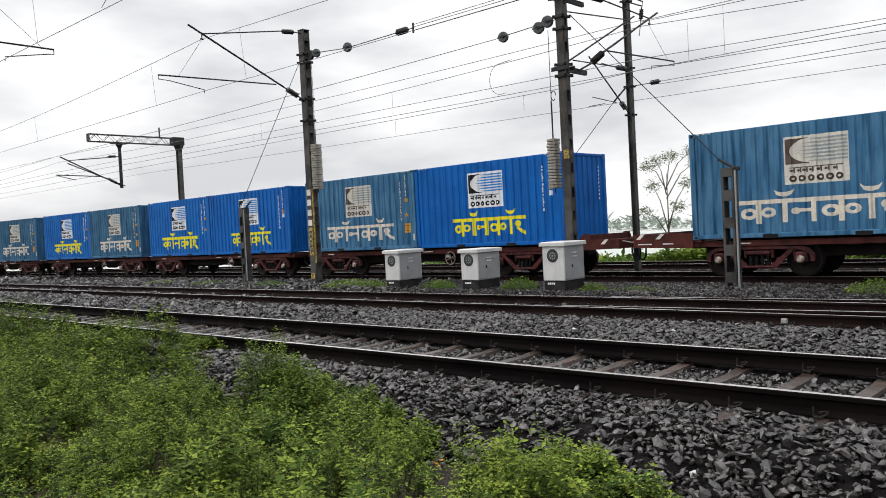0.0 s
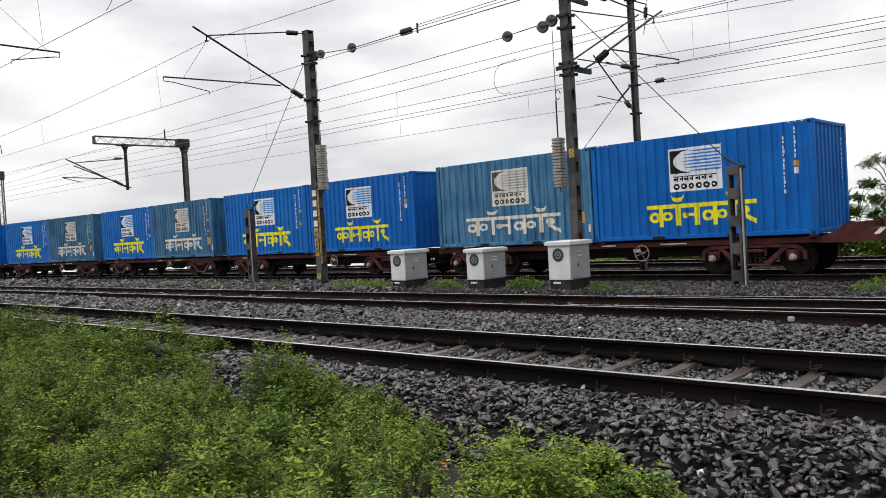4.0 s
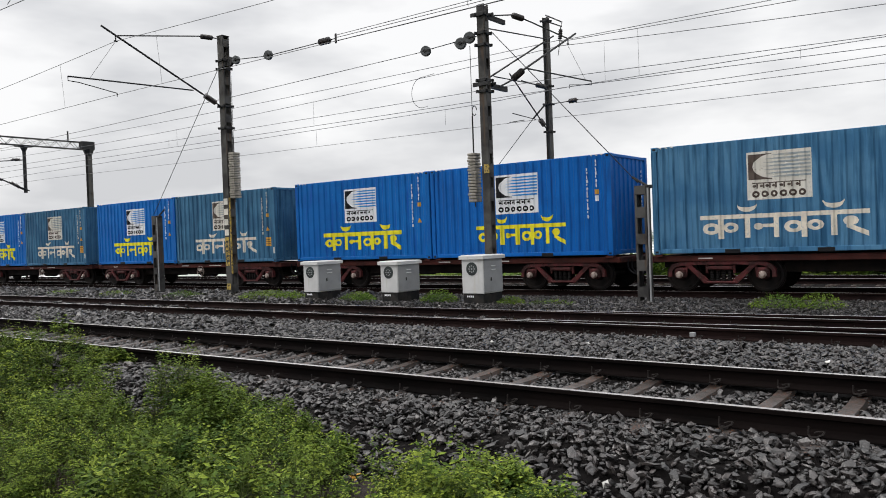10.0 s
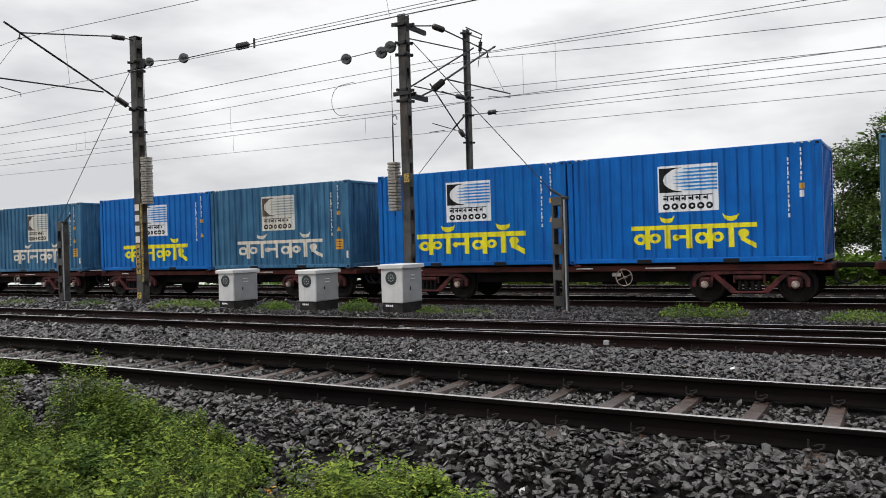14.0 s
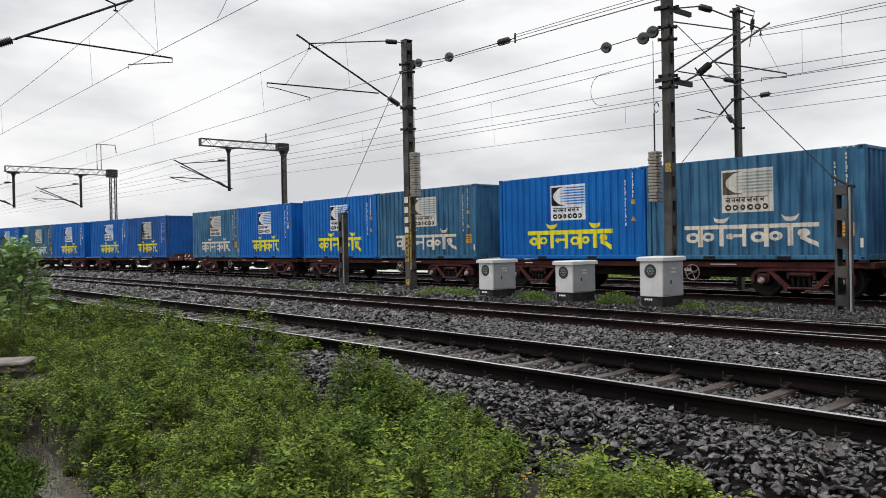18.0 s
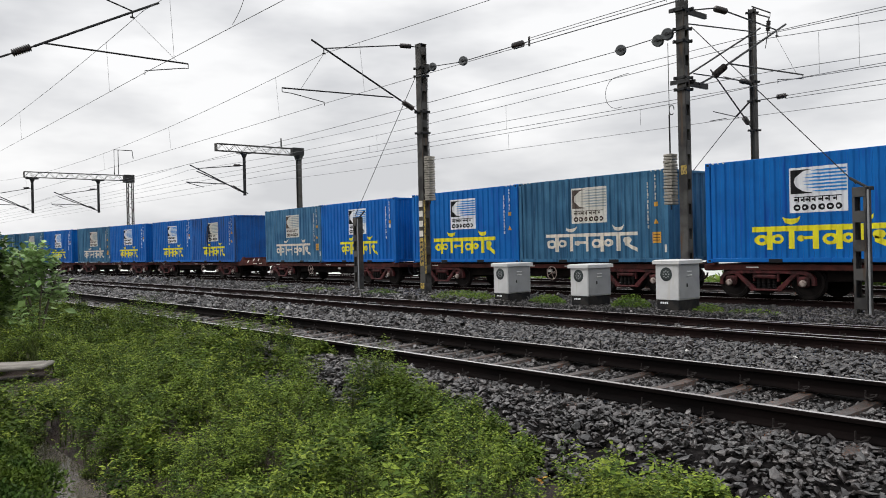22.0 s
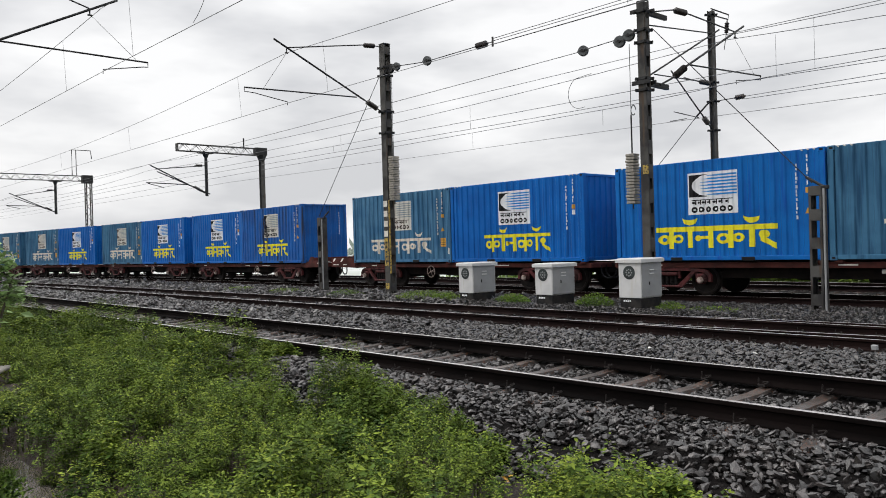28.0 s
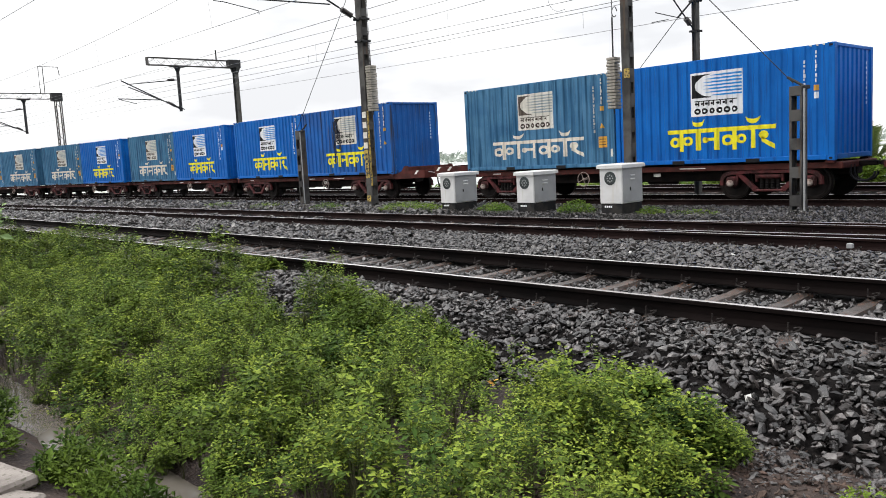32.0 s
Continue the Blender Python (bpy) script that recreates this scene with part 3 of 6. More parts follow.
def loose_stones(bed):
    rng = np.random.default_rng(5)
    places = []
    zones = ((-7, 1.0, 4.45, 6.2, 520, 0.0305), (-14, -7, 4.5, 6.2, 380, 0.034), (-24, -14, 4.5, 6.2, 280, 0.040), (-50, -24, 4.6, 6.15, 130, 0.060), (-55, -24, 6.4, 7.95, 70, 0.055), (-60, -20, 12.6, 14.0, 60, 0.055),
             (-9, 1.0, 6.4, 7.95, 400, 0.027), (-24, -9, 6.4, 7.95, 200, 0.036), (-12, 1.0, 8.2, 12.3, 320, 0.032), (-28, -12, 8.2, 12.3, 170, 0.042),
             (-45, -28, 8.2, 12.2, 110, 0.060), (-75, -45, 8.2, 12.2, 60, 0.085), (-20, 1.0, 12.6, 14.0, 60, 0.04), (-16, -6, 14.4, 18.6, 330, 0.021), (-6, 1, 14.4, 18.6, 220, 0.022), (-44, -16, 14.4, 18.6, 130, 0.050), (-80, -44, 14.4, 18.6, 50, 0.085))
    for x0, x1, y0, y1, per, size in zones:
        n = int((x1 - x0) * (y1 - y0) * per)
        x, y = rng.uniform(x0, x1, n), rng.uniform(y0, y1, n)
        toe = (y < 4.75) & (rng.random(n) < (4.95 - y) / 0.6)
        on_sleeper = (np.abs(y - 7.18) < 0.82) & (np.abs((x - 1.92) % 0.65 - 0.325) > 0.325 - 0.072 - 0.4 * size) & (rng.random(n) < 0.98)
        keep = ~toe & ~on_sleeper
        x, y = x[keep], y[keep]
        s = size * np.exp(np.clip(rng.normal(0, 0.33, len(x)), -0.8, 0.5))
        z = bed_height(y) + rng.uniform(-1.1, 0.9, len(x)) * s * np.where((y > 6.4) & (y < 7.95), 0.6, 1.0) + np.where((y > 6.4) & (y < 7.95), -0.002, 0.008)
        places.append(np.stack([x, y + line_bend(x), z, s], -1))
    n = 2600  # pebbles strewn over the bare soil by the ballast's toe
    x, y = rng.uniform(-2.6, 1.0, n), 4.75 - rng.exponential(0.35, n)
    keep = y > 2.2
    x, y = x[keep], y[keep]
    keep = x > -9
    places.append(np.stack([x[keep], y[keep], ground_height(x[keep], y[keep]) + 0.004, 0.015 * np.exp(rng.normal(0, 0.45, keep.sum()))], -1))
    p = np.concatenate(places)
    near = (p[:, 0] > -4.2) & (p[:, 0] < -1.0) & (p[:, 1] < 5.2)
    pick = np.flatnonzero(near)[:300]
    rest = np.ones(len(p), bool)
    rest[pick] = False
    p2 = p[rest]
    close = (p2[:, 0] > -15) & (p2[:, 1] < 12.4)
    for q, shapes, faces in ((p2[close], rock_shapes, ROCK_F), (p2[~close], stone_shapes, SHARD_F)):
        v = shapes(rng, len(q), q[:, 3]) + q[:, None, :3]
        f = faces[None] + (np.arange(len(q)) * v.shape[1])[:, None, None]
        tagged(part("loose_stones", soup("loose_stones", v.reshape(-1, 3), f.reshape(-1, 3), M_STONE), None, bed), kind="stuff")
    kinds = [soup("stone", v0, ROCK_F, M_STONE_PART) for v0 in rock_shapes(rng, 14, np.ones(14))]
    for k, i in enumerate(pick):
        x, y, z, s = p[i]
        part("stone", kinds[k % 14], None, bed, at=pose(x, y, z, 0, 0, k * 47 % 360) @ Matrix.Scale(s, 4))
    for x, y, s in ((-2.42, 4.98, 0.036), (-5.1, 10.1, 0.04), (-6.4, 9.6, 0.035), (-1.9, 9.5, 0.04)):
        part("white_stone", soup("white_stone", stone_shapes(rng, 1, [s])[0], SHARD_F, M_WHITESTONE), None, bed, "pale white stone", at=pose(x, y, float(bed_height(y)) + 0.05))


def clods():
    """Crumbs of wet earth on the bare soil."""
    rng = np.random.default_rng(8)
    n = 9000
    x, y = rng.uniform(-3.4, 1.5, n), rng.uniform(2.2, 4.75, n)
    s = 0.012 * np.exp(rng.normal(0, 0.55, n))
    v = stone_shapes(rng, n, s) + np.stack([x, y, ground_height(x, y) + 0.004], -1)[:, None, :]
    f = SHARD_F[None] + (np.arange(n) * 8)[:, None, None]
    tagged(new("soil_clods", soup("soil_clods", v.reshape(-1, 3), f.reshape(-1, 3), M_CLOD)), "dark reddish-brown crumbs of wet earth on the bare soil", "earth", kind="stuff")


RAIL_OUTLINE = [(-0.075, 0), (0.075, 0), (0.075, 0.012), (0.02, 0.032), (0.010, 0.05), (0.010, 0.12), (0.036, 0.134), (0.036, 0.162), (0.028, 0.1698), (0.015, 0.172), (-0.015, 0.172),
                (-0.028, 0.1698), (-0.036, 0.162), (-0.036, 0.134), (-0.010, 0.12), (-0.010, 0.05), (-0.02, 0.032), (-0.075, 0.012)]


def rail(parent, y, top, x0, x1, mat, name="rail", y_end=None, out=0.0):
    """One rail with a worn running surface."""
    o = [(a, b - 0.172) for a, b in RAIL_OUTLINE]
    g = Geo()
    y_end = y if y_end is None else y_end
    n = len(o)
    xs = [x0] + [x for x in (-250, -120, -90, -78, -70, -64, -60, -56, -52, -48, -44, -40, -38, -36, -34, -32, -28) if x > x0] + [x1]
    line = [(x, y + (y_end - y) * (x - x0) / (x1 - x0) + float(line_bend(x, out))) for x in xs]
    g.add([(x, yy + a, top + b) for x, yy in line for a, b in o],
          [(k * n + i, k * n + (i + 1) % n, k * n + n + (i + 1) % n, k * n + n + i) for k in range(len(line) - 1) for i in range(n)]
          + [tuple(range(n)), tuple(range(len(line) * n - 1, len(line) * n - n - 1, -1))])
    me = g.mesh("rail", [mat, M_RAILTOP])
    for p in me.polygons:
        if p.center.z > top - 0.003 and abs(p.normal.z) > 0.5:
            p.material_index = 1
        p.use_smooth = False
    return part(name, me, None, parent)


def sleeper_mesh():
    g = Geo()
    xs = (-1.375, -0.95, -0.55, 0, 0.55, 0.95, 1.375)
    hs = (0.19, 0.20, 0.17, 0.155, 0.17, 0.20, 0.19)
    vs = []
    for y, h in zip(xs, hs):
        vs += [(-0.11, y, -h), (0.11, y, -h), (0.066, y, -0.0 if abs(y) > 0.6 else -0.03), (-0.066, y, -0.0 if abs(y) > 0.6 else -0.03)]
    fs = []
    for i in range(len(xs) - 1):
        a, b = i * 4, i * 4 + 4
        fs += [(a + k, a + (k + 1) % 4, b + (k + 1) % 4, b + k) for k in range(4)]
    fs += [(3, 2, 1, 0), (24, 25, 26, 27)]
    return g.add(vs, fs).mesh("sleeper", M_SLEEPER)


def clip_mesh():
    """A bent spring clip: a loop lying on the rail's foot and one upright prong."""
    g = Geo().box((0, 0.10, 0.004), (0.04, 0.03, 0.02), 0.005)
    g.path([(0.05, 0.10, 0.09), (0.05, 0.105, 0.03), (0.03, 0.15, 0.022), (-0.015, 0.17, 0.03), (-0.055, 0.145, 0.045), (-0.055, 0.10, 0.057), (-0.02, 0.08, 0.05), (0.015, 0.09, 0.04)], 0.0085, 5)
    return g.mesh("clip", M_CLIP)


def track(label, centre, top, x0, x1, mat, sleepers, clips, shift=0.0, out=0.0):
    t = thing("railway_track", label, "railway track", kind="structure")
    for side in (-1, 1):
        rail(t, centre + side * RAIL_HALF, top, x0, x1, mat, out=out)
    sm, cm = sleeper_mesh(), clip_mesh()
    x = sleepers[1] - shift
    while x > sleepers[0]:
        part("sleeper", sm, None, t, at=pose(x, centre + float(line_bend(x, out)), top - 0.175, 0, 0, math.sin(x * 7) * 0.5 + swing(x, out)))
        if x > clips:
            for side in (-1, 1):
                for face in (0, 180):
                    part("clip", cm, None, t, at=pose(x, centre + side * RAIL_HALF, top - 0.172, 0, 0, face))
        x -= 0.65
    return t


ground_sheet()
clods()
BED = ballast_bed()
track("broad gauge track, dark rails on concrete sleepers in wet ballast", *NEAR_TRACK, -420, 160, M_RAIL, (-62, 2.2), -17.0, 0.28)
track("middle track with brown rusted rails, sleepers sunk in ballast", *MID_TRACK, -420, 160, M_RUSTRAIL, (-45, 2.2), -11.5)
track("track with dark rails under the container train", *TRAIN_TRACK, -420, 160, M_RUSTRAIL, (-30, 2.2), 5, 0.0, SWAY)
track("farther track of worn dark rails behind the train", *FAR_TRACK, -420, 160, M_RUSTRAIL, (-25, 2.2), 5)
turnout = thing("turnout_rails", "rusted rails of a crossing line joining the middle track", "railway track", kind="structure")
rail(turnout, 14.36, -0.165, -8.6, 30, M_RUSTRAIL, "point_rail", 17.4)
rail(turnout, 12.62, -0.165, -8.6, 30, M_RUSTRAIL, "point_rail", 15.6)


# ---- masts, gantries and overhead wires ----
def insulator(parent, p, q, r=0.075, sheds=7, core=0.03):
    """A ribbed post insulator on a through rod between p and q."""
    p, q = Vector(p), Vector(q)
    a, b = p.lerp(q, 0.14), p.lerp(q, 0.86)
    r, sheds = r * 1.12, int(sheds * 1.3)
    prof = [(0, core)]
    for i in range(sheds):
        c, d = (i + 0.2) / sheds, 0.6 / sheds
        prof += [(c, r * 0.7), (c + d * 0.5, r), (c + d, r * 0.72)]
    prof.append((1, core))
    return part("insulator", Geo().lathe(a, b, prof, 12).tube(p, q, 0.022, 6), M_PORCELAIN, parent, "dark ribbed porcelain insulator", smooth=False)


def tension_pulley(parent, p, r=0.14):
    """A grooved wheel in a small fork, its axle across the line."""
    p = Vector(p)
    d = Vector((0.25, -1, 0)).normalized()
    g = Geo().lathe(p - d * 0.05, p + d * 0.05, [(0, r * 0.9), (0.12, r), (0.4, r * 0.86), (0.6, r * 0.86), (0.88, r), (1, r * 0.9)], 20)
    w = part("tension_pulley", g, M_DISC, parent, "round grey grooved tension pulley")
    part("axle_boss", Geo().lathe(p - d * 0.08, p + d * 0.08, [(0, 0.04), (0.5, 0.05), (1, 0.04)], 10).box(p + d * 0.065, (r * 2.3, 0.015, 0.04), 0.004), M_DARKSTEEL, w)
    return w


def battened_mast(parent, x, y, z0, z1, w, step=0.62, plate=0.26, first=0.3, turned=False):
    """Two channels face to face, joined by batten plates. turned: the open, battened faces look along the line."""
    for sx in (-1, 1):
        o = [(-w / 2, 0), (w / 2, 0), (w / 2, 0.05), (w / 2 - 0.012, 0.05), (w / 2 - 0.012, 0.012), (-w / 2 + 0.012, 0.012), (-w / 2 + 0.012, 0.05), (-w / 2, 0.05)]
        vs, n = [], len(o)
        for z in (z0, z1):
            vs += [(x + a, y + sx * (w / 2 - b), z) if turned else (x + sx * (w / 2 - b), y + a, z) for a, b in o]
        g = Geo().add(vs, [(i, (i + 1) % n, n + (i + 1) % n, n + i) for i in range(n)] + [tuple(range(n)), tuple(range(2 * n - 1, n - 1, -1))])
        part("channel", g, M_MAST, parent)
    z = z0 + first
    while z + plate < z1:
        for sy in (-1, 1):
            at, size = ((x + sy * (w / 2 + 0.005), y), (0.008, w - 0.03)) if turned else ((x, y + sy * (w / 2 + 0.005)), (w - 0.03, 0.008))
            part("batten_plate", Geo().box((*at, z + plate / 2), (*size, plate), 0.002), M_MAST, parent)
        z += step


def ibeam_mast(parent, x, y, z0, z1, w):
    o = [(-w / 2, -w / 2), (w / 2, -w / 2), (w / 2, -w / 2 + 0.022), (0.011, -w / 2 + 0.022), (0.011, w / 2 - 0.022), (w / 2, w / 2 - 0.022), (w / 2, w / 2),
         (-w / 2, w / 2), (-w / 2, w / 2 - 0.022), (-0.011, w / 2 - 0.022), (-0.011, -w / 2 + 0.022), (-w / 2, -w / 2 + 0.022)]
    n = len(o)
    g = Geo().add([(x + b, y + a, z) for z in (z0, z1) for a, b in o], [(i, (i + 1) % n, n + (i + 1) % n, n + i) for i in range(n)] + [tuple(range(n)), tuple(range(2 * n - 1, n - 1, -1))])
    part("mast_column", g, M_MAST, parent)


def collar(parent, x, y, z, w, h=0.07):
    g = Geo()
    for s in (-1, 1):
        g.box((x + s * (w / 2 + 0.02), y, z), (0.035, w + 0.16, h), 0.004)
        g.box((x, y + s * (w / 2 + 0.02), z), (w + 0.16, 0.035, h), 0.004)
    part("clamp_collar", g, M_DARKSTEEL, parent)


def weights(parent, x, y, z0, z1, w, top):
    """A hanging stack of cast balance weights on its rod."""
    n = max(8, int((z1 - z0) / 0.075))
    h = (z1 - z0) / n
    me = Geo().box((0, 0, 0), (w, w, h * 0.86), 0.012).mesh("weight", M_IRONWEIGHT)
    for i in range(n):
        part("weight", me, None, parent, at=pose(x + 0.008 * math.sin(i * 2.3), y + 0.008 * math.cos(i * 1.7), z0 + (i + 0.5) * h, 0, 0, 3 * math.sin(i * 5)))
    part("weight_rod", Geo().tube((x, y, z0 - 0.12), (x, y, z1 + 0.5), 0.016, 6), M_DARKSTEEL, parent)
    part("weight_cable", Geo().tube((x, y, z1 + 0.5), (x, y, top), 0.009, 5), M_DARKSTEEL, parent)


def rod(parent, name, p, q, r=0.022, mat=None):
    return part(name, Geo().tube(p, q, r, 8), mat or M_DARKSTEEL, parent)


def bracket_arm(parent, x, y0, low, high, tip, join, reg, steady, top_ins, low_ins):
    """A cantilever in the plane of x: stay on top, bracket tube, register arm and steady arm; all as (y, z)."""
    P = lambda a: (x, a[0], a[1])
    rod(parent, "stay_tube", P(high), P(top_ins[0]), 0.018)
    insulator(parent, P(top_ins[0]), P(top_ins[1]))
    rod(parent, "stay_tube", P(top_ins[1]), P(join), 0.020)
    rod(parent, "bracket_tube", P(low), P(low_ins[0]), 0.025)
    insulator(parent, P(low_ins[0]), P(low_ins[1]), 0.085)
    rod(parent, "bracket_tube", P(low_ins[1]), P(tip), 0.030)
    rod(parent, "register_tube", P(reg[0]), P(reg[1]), 0.022)
    g = Geo().path([P(reg[1]), P((reg[1][0], reg[1][1] - 0.12)), P(steady[0]), P(steady[1]), P((steady[1][0], steady[1][1] - 0.10))], 0.014, 6)
    part("steady_arm", g, M_DARKSTEEL, parent)
    d = (join[0], join[1] - 0.16)
    part("wire_saddle", Geo().tube(P(join), P(d), 0.018, 6).tube(P((d[0] - 0.05, d[1])), P((d[0] + 0.05, d[1])), 0.025, 6), M_DARKSTEEL, parent)


def footing(parent, x, y, z, w=0.62):
    part("footing", Geo().box((x, y, z - 0.27), (w, w, 0.5), 0.03), M_CONCRETE, parent, "concrete footing block")


def anchor_mast():
    """Battened mast between the middle track and the train, with a cantilever over the middle track and a weight stack."""
    x, y = -21.4, 16.8
    m = thing("catenary_mast", "grey battened steel mast with bracket arm and hanging weights", "railway mast", group="masts along the line")
    battened_mast(m, x, y, -0.4, 8.32, 0.27, turned=True)
    footing(m, x, y, -0.3)
    for z in (7.52, 7.25, 6.02, 5.30):
        collar(m, x, y, z, 0.27)
    part("cap_plate", Geo().box((x, y, 8.33), (0.30, 0.30, 0.03), 0.006), M_MAST, m)
    bracket_arm(m, x, y, (16.66, 5.95), (16.69, 8.22), (12.52, 7.87), (12.96, 7.66), ((15.57, 6.40), (11.48, 6.27)), ((11.80, 6.14), (12.94, 5.98)),
                ((16.45, 8.22), (15.85, 8.17)), ((16.5, 6.06), (15.9, 6.33)))
    rod(m, "register_dropper", (x, 12.96, 7.5), (x, 12.1, 6.28), 0.006)
    weights(m, x + 0.36, y - 0.02, 2.97, 4.47, 0.27, 7.4)
    part("pulley", Geo().lathe((x + 0.33, y - 0.05, 7.45), (x + 0.33, y + 0.05, 7.45), [(0, 0.14), (0.3, 0.16), (0.5, 0.13), (0.7, 0.16), (1, 0.14)], 18), M_DARKSTEEL, m)
    for i in range(4):
        part("warning_band", Geo().box((x - 0.02, y - 0.139, 1.86 + i * 0.34), (0.20, 0.006, 0.20), 0.001), M_PANELWORN, m, "worn cream painted band")
    sign = part("warning_sign", Geo().box((x - 0.02, y - 0.139, 1.23), (0.20, 0.006, 0.94), 0.001), M_YELLOW, m, "tall faded yellow painted sign")
    for i in range(5):
        part("sign_mark", Geo().box((x - 0.02, y - 0.144, 0.92 + i * 0.16), (0.11, 0.004, 0.07), 0), M_EMBLEM, sign)
    part("warning_band", Geo().box((x - 0.02, y - 0.139, 0.07), (0.20, 0.006, 0.20), 0.001), M_YELLOW, m, "faded yellow painted band")
    part("yellow_conduit", Geo().tube((x + 0.17, y - 0.12, 0.5), (x + 0.17, y - 0.12, 3.0), 0.03, 8), M_YELLOW, m, "thin yellow conduit pipe")
    rod(m, "guy_rod", (x - 0.46, y + 0.1, 7.32), (-25.9, 16.9, 2.64), 0.011)
    return m


def junction_mast():
    """Steel column with brackets for two cantilevers over the train's track."""
    x, y = -11.15, 16.85
    m = thing("catenary_mast", "dark steel column with cross brackets, twin arms and hanging weights", "railway mast", group="masts along the line")
    battened_mast(m, x, y, -0.4, 7.27, 0.215, step=0.60, plate=0.34, turned=True)
    footing(m, x, y, -0.3)
    for z in (7.0, 6.55, 6.25, 5.36, 5.08):
        collar(m, x, y, z, 0.215)
    for z, h in ((7.02, 0.12), (5.26, 0.13)):
        part("cross_bracket", Geo().box((x - 0.02, y + 0.15, z), (0.5, 0.05, h * 0.8), 0.006).box((x - 0.02, y - 0.14, z), (0.5, 0.04, h * 0.8), 0.006), M_DARKSTEEL, m)
        part("bracket_plate", Geo().box((x, y + 0.6, z), (0.08, 0.85, h), 0.006), M_DARKSTEEL, m)
    bracket_arm(m, x + 0.12, y, (17.35, 5.25), (17.2, 7.05), (21.7, 7.42), (21.2, 7.18), ((18.7, 5.93), (22.65, 6.12)), ((22.5, 5.99), (21.2, 5.81)),
                ((18.05, 7.24), (18.7, 7.26)), ((17.95, 5.5), (18.6, 5.88)))
    rod(m, "bracket_tube", (x - 0.2, 17.0, 5.36), (x - 0.2, 20.9, 7.26), 0.024)
    rod(m, "stay_tube", (x - 0.2, 17.0, 6.78), (x - 0.2, 20.5, 7.1), 0.018)
    rod(m, "register_tube", (x - 0.2, 17.6, 5.6), (x - 0.2, 20.3, 5.7), 0.016)
    rod(m, "register_dropper", (x + 0.1, 21.2, 7.0), (x + 0.1, 22.3, 6.12), 0.005)
    weights(m, x - 0.42, y, 2.30, 3.56, 0.25, 6.3)
    part("hanger_rod", Geo().tube((x - 0.42, y, 3.56), (x - 0.42, y, 4.52), 0.020, 8).path([(x - 0.35 - 0.07 * math.cos(a), y, 4.64 + 0.12 * math.sin(a)) for a in [math.pi * k / 8 for k in range(-6, 9)]], 0.012, 5), M_DARKSTEEL, m)
    part("yellow_plate", Geo().box((x + 0.04, y - 0.118, 3.12), (0.16, 0.006, 0.22), 0.001), M_YELLOW, m, "small faded yellow plate")
    for i, dx in enumerate((0.52, 0.80)):
        tension_pulley(m, (x + 0.1 - dx, y, 6.52 - 0.10 * i), 0.15)
    tension_pulley(m, (x - 1.85, y, 6.42), 0.14)
    rod(m, "strain_rod", (x - 0.15, y, 6.52), (x - 1.85, y, 6.44), 0.012)
    rod(m, "guy_rod", (x + 0.25, y, 6.55), (-7.28, 17.15, 2.50), 0.011)
    return m


def far_mast():
    """Mast behind the train."""
    x, y = -12.97, 23.4
    m = thing("catenary_mast", "dark slim steel mast behind the train with a hook bracket", "railway mast", group="masts along the line")
    ibeam_mast(m, x, y, -0.6, 8.62, 0.175)
    footing(m, x, y, -0.42)
    for z in (8.5, 6.34, 5.74, 4.82):
        collar(m, x, y, z, 0.17, 0.06)
    g = Geo().path([(x, y, 8.7), (x + 0.6, y, 8.36), (x + 0.58, y, 8.22), (x, y, 8.5)], 0.022, 6)
    part("hook_bracket", g, M_DARKSTEEL, m)
    insulator(m, (x + 0.55, y, 8.2), (x + 0.5, y, 7.75), 0.07, 5)
    rod(m, "hanger", (x + 0.5, y, 7.75), (x + 0.42, y, 7.3), 0.012)
    rod(m, "bracket_tube", (x, 23.3, 4.85), (x, 21.0, 6.42), 0.022)
    insulator(m, (x, 23.1, 4.98), (x, 22.75, 5.2), 0.075, 5)
    rod(m, "register_tube", (x, 23.3, 6.26), (x, 21.7, 6.30), 0.016)
    rod(m, "register_tube", (x, 22.5, 5.15), (x, 21.1, 5.20), 0.014)
    rod(m, "steady_arm", (x, 21.8, 5.06), (x, 20.9, 4.9), 0.012)
    insulator(m, (x, 23.3, 6.3), (x - 0.1, 22.7, 6.32), 0.075, 5)
    rod(m, "strut", (x, 23.3, 5.8), (x, 22.6, 5.35), 0.016)
    rod(m, "strain_rod", (x + 0.1, y, 5.74), (x + 0.7, y, 5.74), 0.014)
    insulator(m, (x + 0.7, y, 5.74), (x + 1.1, y, 5.75), 0.075, 5)
    rod(m, "strut", (x - 0.1, y, 5.78), (-13.55, 23.35, 5.33), 0.03)
    rod(m, "guy_rod", (-13.55, 23.35, 5.33), (-19.3, 23.3, -0.4), 0.012)
    return m


def near_mast():
    """Mast beside the near track, out at the left, its arm over the near track."""
    x, y = -20.4, 3.50
    m = thing("catenary_mast", "tall dark battened mast beside the near track", "railway mast", group="masts along the line")
    battened_mast(m, x, y, -0.7, 8.7, 0.22)
    footing(m, x, y, -0.5)
    for z in (8.3, 5.92, 5.0):
        collar(m, x, y, z, 0.24)
    bracket_arm(m, x, y, (3.62, 5.88), (3.62, 8.4), (7.46, 7.85), (6.78, 7.52), ((4.70, 6.41), (8.20, 6.37)), ((8.07, 6.24), (7.06, 6.05)),
                ((3.9, 8.35), (4.5, 8.18)), ((3.95, 6.04), (4.50, 6.31)))
    rod(m, "register_dropper", (x, 6.8, 7.36), (x, 7.9, 6.4), 0.005)
    weights(m, x + 0.33, y - 0.06, 2.78, 4.55, 0.32, 8.2)
    return m


